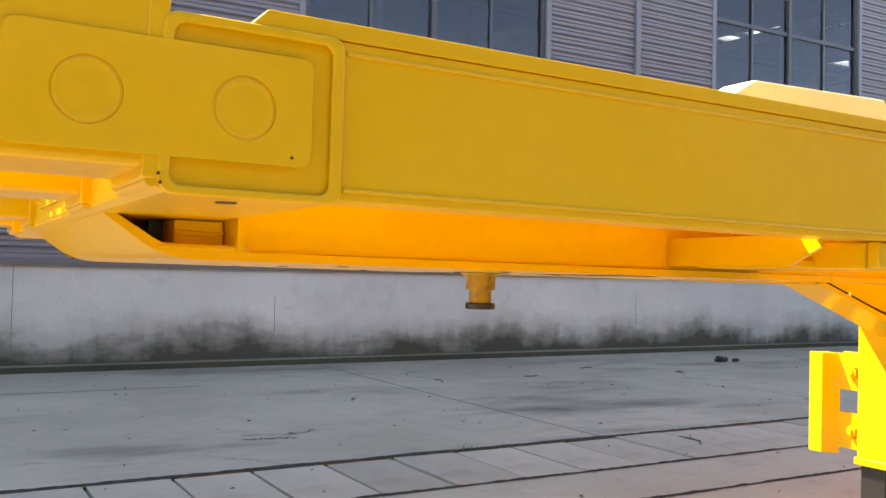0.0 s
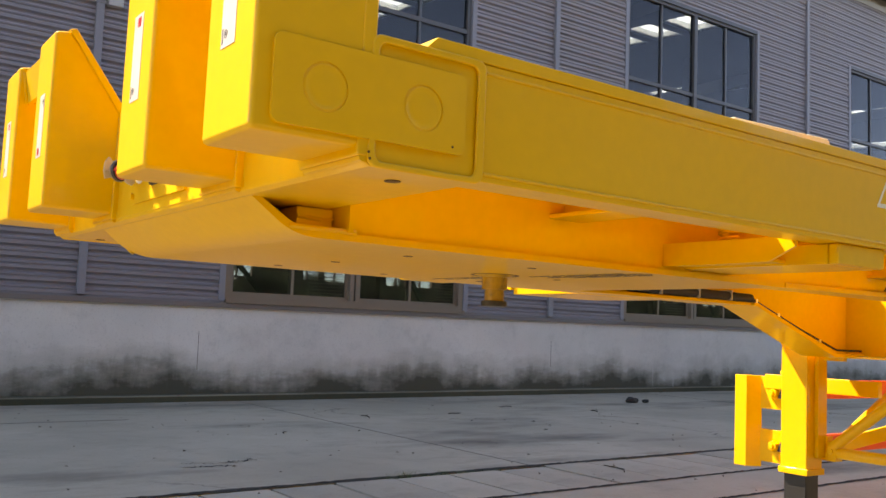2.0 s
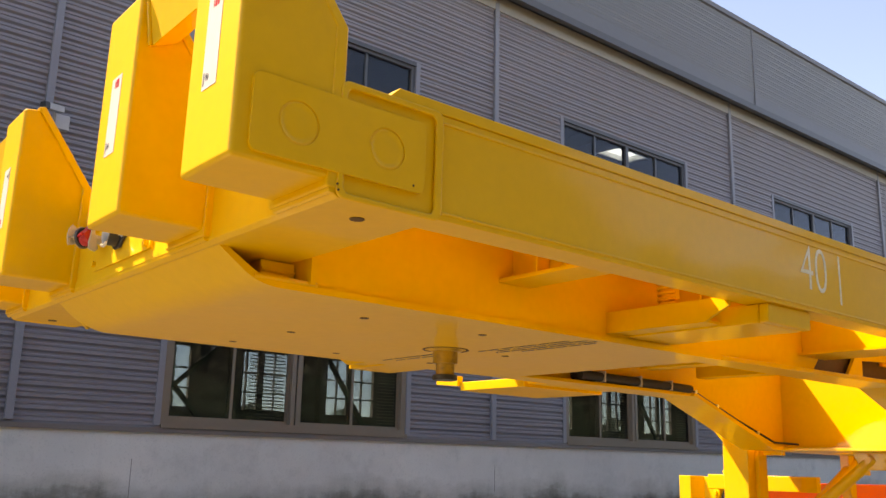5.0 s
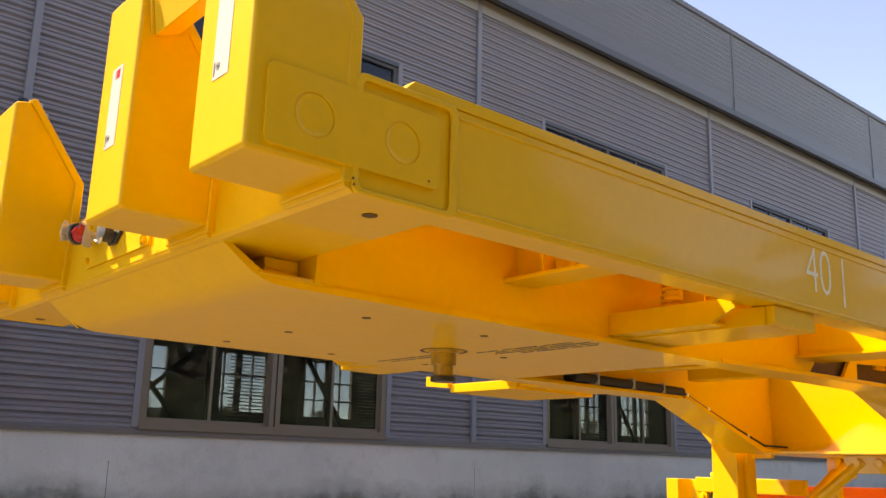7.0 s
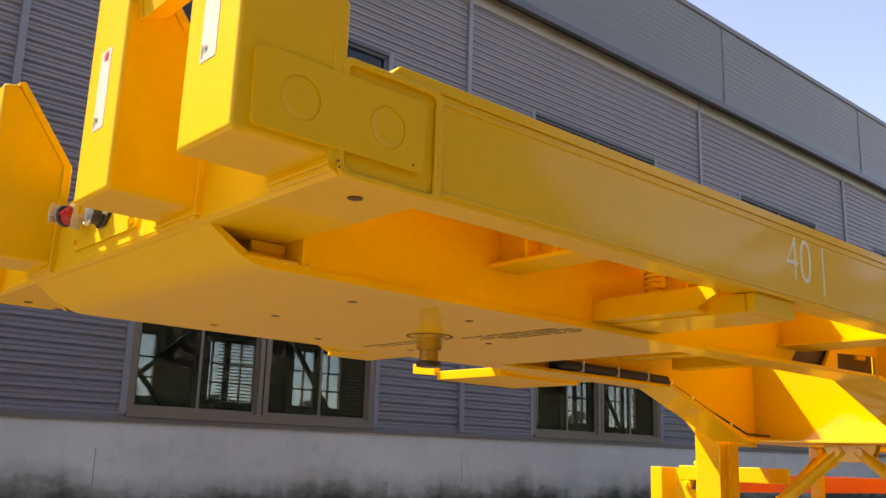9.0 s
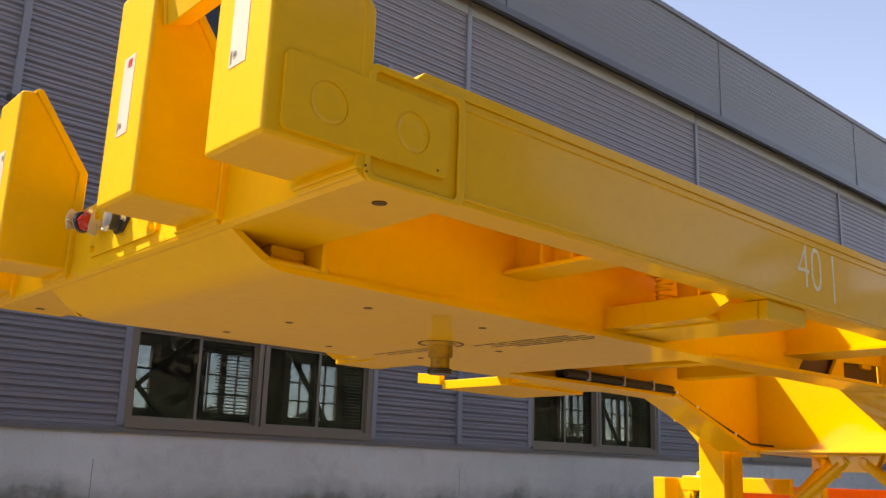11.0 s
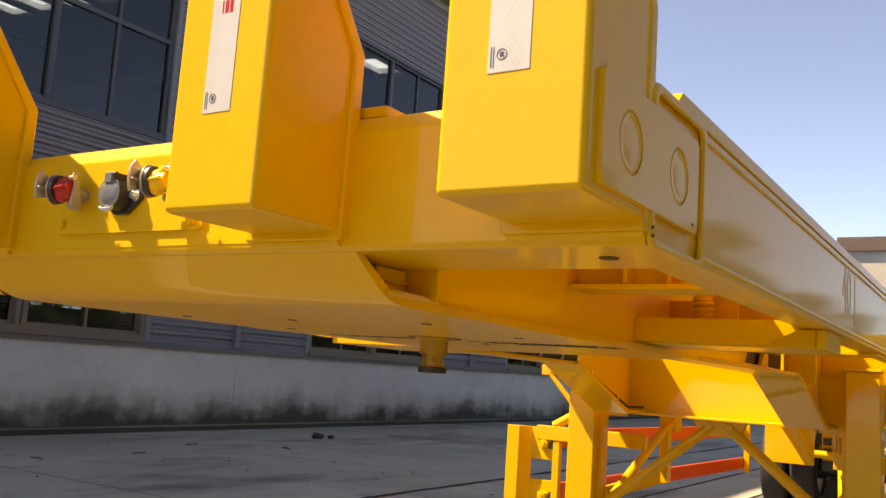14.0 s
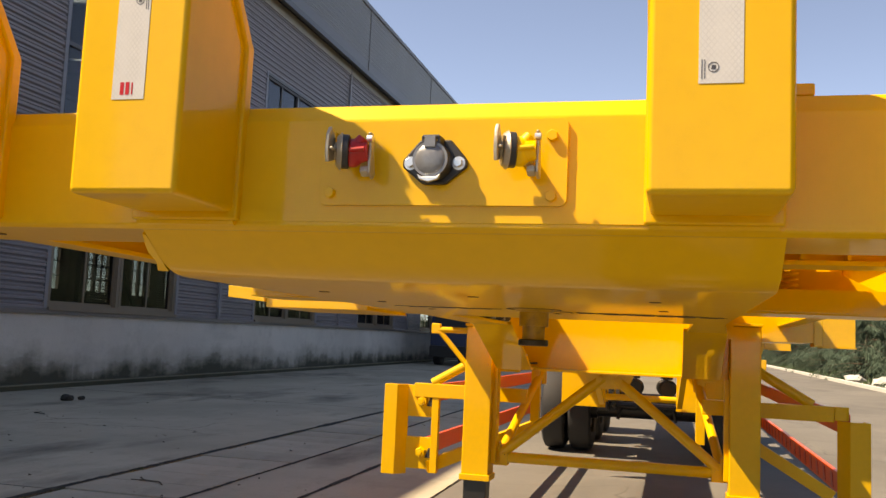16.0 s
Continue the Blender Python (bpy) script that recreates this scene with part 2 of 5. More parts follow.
    l.new(base, b.inputs["Base Color"])
    b.inputs["Roughness"].default_value = 0.82
    bp = n.new("ShaderNodeBump")
    bp.inputs["Strength"].default_value, bp.inputs["Distance"].default_value = 0.35, 0.006
    l.new(noise_at(45, 6, 0.7), bp.inputs["Height"])
    l.new(bp.outputs[0], b.inputs["Normal"])
    return m


YARD = concrete("yard_concrete", (0.51, 0.455, 0.345), (0.37, 0.328, 0.245), crack=0.8, stains=1.0)
ROAD = concrete("worn_road_concrete", (0.175, 0.162, 0.140), (0.127, 0.117, 0.102), crack=0.6, stains=0.4)
SLAB = concrete("cover_slab_concrete", (0.45, 0.408, 0.315), (0.335, 0.302, 0.23), rand=0.12, stains=0.4)
PLINTH = concrete("plinth_render", (0.68, 0.652, 0.60), (0.555, 0.532, 0.49), moss=True)
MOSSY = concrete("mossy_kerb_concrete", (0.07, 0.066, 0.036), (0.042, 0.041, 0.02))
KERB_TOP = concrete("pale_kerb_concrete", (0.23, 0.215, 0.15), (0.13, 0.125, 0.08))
FAINT = mat("faint_joint", (0.17, 0.155, 0.125), 0.95, vary=0.4, scale=3, fine=60, bump=0.3)
JOINT = mat("joint_dirt", (0.035, 0.032, 0.025), 0.95, vary=0.4, scale=3, fine=60, bump=0.5)


def glass(name, tint, rough):
    m = bpy.data.materials.new(name)
    m.use_nodes = True
    n, l = m.node_tree.nodes, m.node_tree.links
    n.remove(n["Principled BSDF"])
    tr, gl, mx, fr = n.new("ShaderNodeBsdfTransparent"), n.new("ShaderNodeBsdfGlossy"), n.new("ShaderNodeMixShader"), n.new("ShaderNodeLayerWeight")
    tr.inputs[0].default_value = (*tint, 1)
    gl.inputs["Roughness"].default_value = rough
    # gloss rises towards grazing view, as on real glass
    fr.inputs["Blend"].default_value = 0.5
    pw, ml = n.new("ShaderNodeMath"), n.new("ShaderNodeMath")
    pw.operation, ml.operation = "POWER", "MULTIPLY_ADD"
    pw.inputs[1].default_value = 5.0
    ml.inputs[1].default_value, ml.inputs[2].default_value = 0.95, 0.045
    l.new(fr.outputs["Facing"], pw.inputs[0])
    l.new(pw.outputs[0], ml.inputs[0])
    l.new(ml.outputs[0], mx.inputs[0])
    l.new(tr.outputs[0], mx.inputs[1])
    l.new(gl.outputs[0], mx.inputs[2])
    l.new(mx.outputs[0], n["Material Output"].inputs[0])
    return m


GLASS_UP = glass("tinted_glass", (0.55, 0.62, 0.68), 0.01)
GLASS_LOW = glass("clear_glass", (0.55, 0.565, 0.55), 0.015)


def translucent(name, color):
    m = bpy.data.materials.new(name)
    m.use_nodes = True
    n, l = m.node_tree.nodes, m.node_tree.links
    n.remove(n["Principled BSDF"])
    t = n.new("ShaderNodeBsdfTranslucent")
    t.inputs[0].default_value = (*color, 1)
    l.new(t.outputs[0], n["Material Output"].inputs[0])
    return m


SKYLIGHT = translucent("fibreglass_skylight", (0.9, 0.9, 0.86))


# ---- mesh tools ----
def box(bm, x0, x1, y0, y1, z0, z1):
    vs = [bm.verts.new((x, y, z)) for x in (x0, x1) for y in (y0, y1) for z in (z0, z1)]
    for f in ((0, 1, 3, 2), (4, 6, 7, 5), (0, 4, 5, 1), (2, 3, 7, 6), (0, 2, 6, 4), (1, 5, 7, 3)):
        bm.faces.new([vs[i] for i in f])
    return bm


def prism(bm, pts, axis, a, b):
    """Extrudes a 2D outline along an axis: x takes (y, z), y takes (x, z), z takes (x, y)."""
    def at(p, q):
        return {"x": (q, p[0], p[1]), "y": (p[0], q, p[1]), "z": (p[0], p[1], q)}[axis]
    lo, hi = [bm.verts.new(at(p, a)) for p in pts], [bm.verts.new(at(p, b)) for p in pts]
    bm.faces.new(lo)
    bm.faces.new(hi)
    for i in range(len(pts)):
        j = (i + 1) % len(pts)
        bm.faces.new((lo[i], lo[j], hi[j], hi[i]))
    return bm


def tube(bm, p0, p1, r, seg=14, r1=None):
    p0, p1 = Vector(p0), Vector(p1)
    d = p1 - p0
    m = Matrix.Translation((p0 + p1) / 2) @ d.to_track_quat("Z", "Y").to_matrix().to_4x4()
    bmesh.ops.create_cone(bm, cap_ends=True, segments=seg, radius1=r, radius2=r if r1 is None else r1, depth=d.length, matrix=m)
    return bm


def bar(bm, p0, p1, w, h):
    """A square bar from p0 to p1, w across and h high."""
    p0, p1 = Vector(p0), Vector(p1)
    d = (p1 - p0).normalized()
    side = d.cross(Vector((0, 0, 1)))
    side = side.normalized() if side.length > 1e-4 else Vector((1, 0, 0))
    up = side.cross(d)
    vs = [bm.verts.new(p + s * side * w / 2 + u * up * h / 2) for p in (p0, p1) for s in (-1, 1) for u in (-1, 1)]
    for f in ((0, 1, 3, 2), (4, 6, 7, 5), (0, 4, 5, 1), (2, 3, 7, 6), (0, 2, 6, 4), (1, 5, 7, 3)):
        bm.faces.new([vs[i] for i in f])
    return bm


def rounded(x0, x1, y0, y1, r, n=5):
    out = []
    for cx, cy, a in ((x1 - r, y1 - r, 0), (x0 + r, y1 - r, 90), (x0 + r, y0 + r, 180), (x1 - r, y0 + r, 270)):
        for k in range(n + 1):
            t = radians(a + 90 * k / n)
            out.append((cx + r * math.cos(t), cy + r * math.sin(t)))
    return out


def circle(cx, cy, r, n=28):
    return [(cx + r * math.cos(2 * math.pi * k / n), cy + r * math.sin(2 * math.pi * k / n)) for k in range(n)]


def sheet(bm, outer, holes, axis, a, b):
    """A plate with an outline and holes, from a to b along the axis."""
    def at(p, q):
        return {"x": (q, p[0], p[1]), "y": (p[0], q, p[1]), "z": (p[0], p[1], q)}[axis]
    edges = []
    for loop in (outer, *holes):
        vs = [bm.verts.new(at(p, a)) for p in loop]
        edges += [bm.edges.new((vs[i], vs[(i + 1) % len(vs)])) for i in range(len(vs))]
    faces = [g for g in bmesh.ops.triangle_fill(bm, use_beauty=True, use_dissolve=False, edges=edges)["geom"] if isinstance(g, bmesh.types.BMFace)]
    ext = bmesh.ops.extrude_face_region(bm, geom=faces)["geom"]
    off = Vector(at((0, 0), b)) - Vector(at((0, 0), a))
    bmesh.ops.translate(bm, verts=[v for v in ext if isinstance(v, bmesh.types.BMVert)], vec=off)
    return bm


def finish(name, bm, material, bevel=0.0, smooth=False):
    bmesh.ops.recalc_face_normals(bm, faces=bm.faces)
    normals = None
    if bevel:
        es = [e for e in bm.edges if len(e.link_faces) == 2 and e.calc_face_angle(0) > 0.5]
        made = set(bmesh.ops.bevel(bm, geom=es, offset=bevel, segments=2, profile=0.5, affect="EDGES", clamp_overlap=True)["faces"])
        bm.normal_update()
        normals = []
        for v in bm.verts:
            keep = [f for f in v.link_faces if f not in made]
            total = Vector((0, 0, 0))
            for f in keep or v.link_faces:
                total += f.normal * f.calc_area()
            normals.append(total.normalized() if total.length > 1e-12 else Vector((0, 0, 1)))
    me = bpy.data.meshes.new(name)
    bm.to_mesh(me)
    bm.free()
    me.materials.append(material)
    if smooth or bevel:
        for p in me.polygons:
            p.use_smooth = True
        if normals:
            me.normals_split_custom_set_from_vertices(normals)
        else:
            me.set_sharp_from_angle(angle=radians(35))
    return me


def part(name, bm, material, parent, label="", bevel=0.0, smooth=False):
    ob = new(name, finish(name, bm, material, bevel, smooth))
    ob.parent = parent
    if label:
        ob["label"] = label
    return ob


def thing(name, bm, material, label, category, kind="", group="", bevel=0.0, smooth=False):
    return tagged(new(name, finish(name, bm, material, bevel, smooth)), label, category, group, kind)


def empty(name, label, category, at=(0, 0, 0), group="", kind=""):
    e = new(name)
    e.location = at
    return tagged(e, label, category, group, kind)


def B():
    return bmesh.new()


# ---- ground ----
TR0, TR1 = 3.2, 4.22
bm = B()
xs = [-400, -20, -4, 0, 4, 8, 12, 20, 40, 80, 500]
ys = [-400, -30, -12, -6, -2, 0, 1.5, 2.42, TR0 - 0.006, TR0, TR1, TR1 + 0.006, 6, 8, 11.3, 40, 400]
grid = {}
for i, x in enumerate(xs):
    for j, y in enumerate(ys):
        deep = ys[j] in (TR0, TR1)
        grid[i, j] = bm.verts.new((x, y, -0.05 if deep else 0.0))
for i in range(len(xs) - 1):
    for j in range(len(ys) - 1):
        bm.faces.new((grid[i, j], grid[i + 1, j], grid[i + 1, j + 1], grid[i, j + 1]))
ground = thing("ground", bm, YARD, "weathered grey concrete yard with hair cracks and stains", "ground", "structure")
ground.data.materials.append(ROAD)
for f in ground.data.polygons:
    f.material_index = 1 if f.center.y < 1.5 else 0

# dirt-filled joint along the drain covers
bm = B()
box(bm, -30, 70, TR1 - 0.035, TR1 - 0.004, -0.05, -0.008)
box(bm, -30, 70, TR0 + 0.004, TR0 + 0.03, -0.05, -0.01)
part("joint_filling", bm, JOINT, ground, "dark dirt in the slab joints")

# ragged dirt line beside the covers
for y, half, name_seed in ((TR1 + 0.01, 0.07, 31), (TR0 - 0.005, 0.03, 32), (2.42, 0.035, 33), (1.5, 0.03, 34)):
    bm = B()
    rj = random.Random(name_seed)
    last = None
    for i in range(900):
        x = -8 + 0.045 * i
        k = half * (0.45 + 0.55 * noise.noise(Vector((x * 1.7, y, 0)))) + half * 0.35 * rj.random()
        pair = (bm.verts.new((x, y - k * 0.8, 0.0042)), bm.verts.new((x, y, 0.009 + 0.008 * rj.random())), bm.verts.new((x, y + k, 0.0042)))
        if last:
            bm.faces.new((last[0], pair[0], pair[1], last[1]))
            bm.faces.new((last[1], pair[1], pair[2], last[2]))
        last = pair
    part("dirt_line", bm, JOINT, ground, "ragged dark dirt line along the covers")

# saw-cut joints of the yard
bm = B()
for x in (-3.7, 5.1, 13.9, 22.7, 31.5):
    box(bm, x - 0.003, x + 0.003, TR1 + 0.02, 10.79, -0.01, 0.0035)
box(bm, -30, 2.9, 8.80, 8.806, -0.01, 0.0035)
part("yard_joint", bm, FAINT, ground, "narrow dirty concrete joints")

# ---- factory building along +y ----
WY, PITCH, PIPE0, WIN0, WIN_W = 11.16, 8.79, 2.845, 4.90, 4.66
BAYS = range(-2, 8)
WX0, WX1 = PIPE0 - 2 * PITCH, PIPE0 + 8 * PITCH
PLINTH_Z, LOW1, UP0, UP1, WALL_TOP, FASC_TOP = 1.406, 3.0, 4.97, 8.63, 10.97, 13.25

bm = B()
box(bm, WX0, WX1, WY - 0.02, WY + 0.24, -0.1, PLINTH_Z)
plinth = thing("wall_plinth", bm, PLINTH, "pale rendered concrete plinth with dark mossy staining along its foot", "wall", "structure")
bm = B()
for x, low in ((1.03 - PITCH, 0.1), (1.03, 0.1), (4.59, 0.45), (11.73, 0.5)):
    box(bm, x - 0.004, x + 0.004, WY - 0.0225, WY - 0.005, low, PLINTH_Z - 0.002 if low < 0.2 else 1.0)
part("plinth_joint", bm, FAINT, plinth, "dark vertical render joints")
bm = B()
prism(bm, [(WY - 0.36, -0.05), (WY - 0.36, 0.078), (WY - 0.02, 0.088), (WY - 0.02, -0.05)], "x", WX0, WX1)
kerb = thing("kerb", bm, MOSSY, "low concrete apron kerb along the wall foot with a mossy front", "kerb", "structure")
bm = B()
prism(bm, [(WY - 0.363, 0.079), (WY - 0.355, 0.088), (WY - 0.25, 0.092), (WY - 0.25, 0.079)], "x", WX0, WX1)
part("kerb_top", bm, KERB_TOP, kerb, "paler top of the kerb")
bm = B()
prism(bm, [(WY - 0.07, PLINTH_Z - 0.03), (WY - 0.07, PLINTH_Z + 0.04), (WY - 0.035, PLINTH_Z + 0.075), (WY + 0.2, PLINTH_Z + 0.075), (WY + 0.2, PLINTH_Z + 0.002), (WY - 0.05, PLINTH_Z + 0.002)], "x", WX0, WX1)
thing("trim", bm, DRIP, "taupe-grey sheet-metal drip flashing above the plinth", "flashing", "structure")


def corrugated(bm, x0, x1, z0, z1, y, pitch=0.159, deep=0.042):
    """Horizontal ribs with a groove along each crown, between two heights, in step along the whole wall."""
    knots = ((0.0, 0.0), (0.13, 0.0), (0.31, deep), (0.55, deep), (0.61, 0.6 * deep), (0.69, 0.6 * deep), (0.74, deep), (0.87, deep), (1.0, 0.0))
    phase = 1.587

    def depth(z):
        f = ((z - phase) / pitch) % 1.0
        for (a, da), (c, dc) in zip(knots, knots[1:]):
            if f <= c:
                return da + (dc - da) * (f - a) / (c - a)
        return 0.0

    prof = [(y - depth(z0), z0)]
    for i in range(int((z0 - phase) / pitch) - 1, int((z1 - phase) / pitch) + 2):
        for f, d in knots[:-1]:
            z = phase + (i + f) * pitch
            if z0 + 1e-4 < z < z1 - 1e-4:
                prof.append((y - d, z))
    prof.append((y - depth(z1), z1))
    rows = [[bm.verts.new((x, yy, zz)) for yy, zz in prof] for x in (x0, x1)]
    for k in range(len(prof) - 1):
        bm.faces.new((rows[0][k], rows[1][k], rows[1][k + 1], rows[0][k + 1]))


wall = empty("wall_factory", "long factory wall of ribbed blue-grey metal cladding", "wall", (0, 0, 0), kind="structure")
BASE = PLINTH_Z + 0.075
for k in BAYS:
    p0, w0 = PIPE0 + PITCH * k, WIN0 + PITCH * k
    w1, p1 = w0 + WIN_W, PIPE0 + PITCH * (k + 1)
    for a, c in ((p0, w0), (w1, p1)):
        bm = B()
        corrugated(bm, a, c, BASE, WALL_TOP, WY)
        part("cladding_panel", bm, SIDING, wall)
    for a, c in ((LOW1, UP0), (UP1, WALL_TOP)):
        bm = B()
        corrugated(bm, w0, w1, a, c, WY)
        part("cladding_panel", bm, SIDING, wall)
    # cover strips beside the window bay
    for x in (w0, w1):
        bm = B()
        box(bm, x - 0.05, x + 0.05, WY - 0.055, WY + 0.02, BASE, UP1 + 0.06)
        part("cover_strip", bm, TRIM, wall, bevel=0.006)
    for a, c in ((LOW1 - 0.02, LOW1 + 0.05), (UP0 - 0.05, UP0 + 0.02), (UP1 - 0.02, UP1 + 0.06)):
        bm = B()
        box(bm, w0 + 0.052, w1 - 0.052, WY - 0.05, WY + 0.02, a, c)
        part("head_flashing", bm, FRAME_UP, wall)
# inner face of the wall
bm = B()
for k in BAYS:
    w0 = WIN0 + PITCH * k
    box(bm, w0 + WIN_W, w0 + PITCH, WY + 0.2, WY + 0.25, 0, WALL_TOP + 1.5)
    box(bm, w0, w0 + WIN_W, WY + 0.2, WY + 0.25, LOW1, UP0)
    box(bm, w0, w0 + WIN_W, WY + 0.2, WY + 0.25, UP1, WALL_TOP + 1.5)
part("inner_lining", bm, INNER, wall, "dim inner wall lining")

# downpipes
bm = B()
box(bm, -0.055, 0.055, -0.07, 0.0, BASE, WALL_TOP)
for z in (3.2, 5.6, 8.0, 10.4):
    box(bm, -0.075, 0.075, -0.078, 0.0, z, z + 0.04)
pipe = thing("downpipe", bm, TRIM, "light grey square rain downpipe clipped to the cladding", "downpipe", "structure", "downpipes on the wall", bevel=0.008)
pipe.location = (PIPE0, WY - 0.03, 0)
for k in BAYS:
    if k:
        copy_thing(pipe, Matrix.Translation((PIPE0 + PITCH * k, WY - 0.03, 0)))

# fascia
FY = WY - 0.42
bm = B()
prism(bm, [(FY, WALL_TOP - 0.12), (FY, FASC_TOP), (FY - 0.06, FASC_TOP + 0.02), (FY - 0.06, FASC_TOP + 0.16), (WY + 0.4, FASC_TOP + 0.16), (WY + 0.4, WALL_TOP + 0.1), (WY - 0.005, WALL_TOP + 0.1), (FY + 0.10, WALL_TOP - 0.03), (FY + 0.10, WALL_TOP - 0.12)], "x", WX0, WX1)
corrugated(bm, WX0, WX1, WALL_TOP + 0.34, FASC_TOP - 0.01, FY - 0.002, deep=0.011)
fascia = thing("trim_fascia", bm, FASCIA, "deep blue-grey sheet fascia and gutter along the eaves", "fascia", "structure")
for k in range(-2, 8):
    bm = B()
    x = PIPE0 + PITCH * k + 0.8
    box(bm, x - 0.03, x + 0.03, FY - 0.03, FY - 0.002, WALL_TOP - 0.05, FASC_TOP)
    part("fascia_joint", bm, FASCIA, fascia)
# gutter edge whose dark colour also holds the shadow band below the fascia
bm = B()
box(bm, WX0, WX1, FY - 0.035, FY + 0.10, WALL_TOP - 0.20, WALL_TOP - 0.03)
part("gutter_edge", bm, FRAME_UP, fascia, "lower gutter edge, darkened for the shadow band under the fascia")
bm = B()
box(bm, WX0, WX1, WY - 0.085, WY - 0.052, WALL_TOP - 0.40, WALL_TOP - 0.07)
part("pale_strip", bm, EAVES_STRIP, fascia, "pale beige strip under the fascia")


def upper_window(x0, n):
    w = empty("window_%d" % n, "large dark-framed factory window with tinted panes", "window", (x0, WY, UP0), "upper windows", "structure")
    W, H = WIN_W, UP1 - UP0
    bm = B()
    for a, c, d, e in ((0.05, W - 0.05, 0, 0.08), (0.05, W - 0.05, H - 0.08, H), (0.05, 0.13, 0.08, H - 0.08), (W - 0.13, W - 0.05, 0.08, H - 0.08)):
        box(bm, a, c, 0.0, 0.12, d, e)
    part("window_frame", bm, FRAME_UP, w)
    zb, zc = 1.72, 2.9
    bm = B()
    box(bm, W / 2 - 0.05, W / 2 + 0.05, -0.01, 0.12, 0.08, H - 0.08)
    part("mullion", bm, FRAME_UP, w)
    for x in (W * 0.25 + 0.02, W * 0.75 - 0.02):
        bm = B()
        box(bm, x - 0.025, x + 0.025, 0.02, 0.1, 0.08, H - 0.08)
        part("glazing_bar", bm, FRAME_UP, w)
    bm = B()
    box(bm, 0.13, W / 2 - 0.05, 0.015, 0.11, zb - 0.04, zb + 0.04)
    box(bm, W / 2 + 0.05, W - 0.13, 0.015, 0.11, zb - 0.04, zb + 0.04)
    part("transom", bm, FRAME_UP, w)
    cols = (0.13, W * 0.25 + 0.02, W / 2, W * 0.75 - 0.02, W - 0.13)
    for i in range(4):
        for a, c in ((0.08, zb), (zb, H - 0.08)):
            bm = B()
            box(bm, cols[i], cols[i + 1], 0.055, 0.06, a, c)
            g = part("pane", bm, GLASS_UP, w)
            g.visible_shadow = False
    return w


def lower_window(x0, n):
    w = empty("window_%d" % n, "taupe aluminium sliding window in two pairs", "window", (x0, WY, BASE), "lower windows", "structure")
    W, H = WIN_W, LOW1 - BASE
    bm = B()
    for a, c, d, e in ((0.05, W - 0.05, 0, 0.1), (0.05, W - 0.05, H - 0.08, H), (0.05, 0.15, 0.1, H - 0.08), (W - 0.15, W - 0.05, 0.1, H - 0.08)):
        box(bm, a, c, -0.03, 0.12, d, e)
    part("window_frame", bm, FRAME_LOW, w)
    bm = B()
    box(bm, W / 2 - 0.09, W / 2 - 0.015, -0.04, 0.12, 0.1, H - 0.08)
    box(bm, W / 2 + 0.015, W / 2 + 0.09, -0.04, 0.12, 0.1, H - 0.08)
    part("mullion", bm, FRAME_LOW, w)
    bm = B()
    box(bm, 0.05, W - 0.05, -0.1, -0.032, -0.03, 0.03)
    part("window_sill", bm, FRAME_LOW, w)
    for h0, h1 in ((0.15, W / 2 - 0.09), (W / 2 + 0.09, W - 0.15)):
        mid = (h0 + h1) / 2
        for a, c, y in ((h0, mid + 0.03, 0.01), (mid - 0.03, h1, 0.055)):
            bm = B()
            for q in ((a, a + 0.045, 0.1, H - 0.08), (c - 0.045, c, 0.1, H - 0.08), (a + 0.045, c - 0.045, 0.1, 0.15), (a + 0.045, c - 0.045, H - 0.125, H - 0.08)):
                box(bm, q[0], q[1], y, y + 0.035, q[2], q[3])
            sash = part("sash", bm, FRAME_LOW, w)
            bm = B()
            box(bm, a + 0.045, c - 0.045, y + 0.015, y + 0.02, 0.15, H - 0.125)
            g = part("pane", bm, GLASS_LOW, sash)
            g.visible_shadow = False
    # added slats that draw the reflected lines of ribbed cladding in the panes
    for k, (a, c) in enumerate(((0.335 * W, 0.47 * W), (0.88 * W, 0.965 * W))):
        bm = B()
        for i in range(24):
            z = 0.14 + (H - 0.26) * i / 23
            prism(bm, [(0.125, z), (0.155, z + 0.018), (0.1575, z + 0.0165), (0.1275, z - 0.0015)], "x", a, c)
        part("reflection_slats", bm, REFLECTION_SLAT, w, "grey slats behind the pane standing in for reflected ribbed cladding")
    return w


count = 0
for k in BAYS:
    for build in (upper_window, lower_window):
        count += 1
        build(WIN0 + PITCH * k, count)

# hall behind the windows
HY = 31.7


def roof_z(y):
    return 11.9 + (y - WY) * 0.07


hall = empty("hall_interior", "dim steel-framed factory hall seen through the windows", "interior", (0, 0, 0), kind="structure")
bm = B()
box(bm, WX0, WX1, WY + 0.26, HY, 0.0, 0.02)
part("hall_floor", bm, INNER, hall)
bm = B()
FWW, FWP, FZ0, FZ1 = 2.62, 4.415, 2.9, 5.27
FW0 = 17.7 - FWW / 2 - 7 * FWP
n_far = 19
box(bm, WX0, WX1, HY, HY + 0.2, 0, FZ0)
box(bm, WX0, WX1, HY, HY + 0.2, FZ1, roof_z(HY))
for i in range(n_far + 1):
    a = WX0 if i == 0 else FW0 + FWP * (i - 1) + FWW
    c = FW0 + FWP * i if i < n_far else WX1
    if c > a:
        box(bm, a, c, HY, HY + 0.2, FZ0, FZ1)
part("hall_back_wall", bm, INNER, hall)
bm = B()
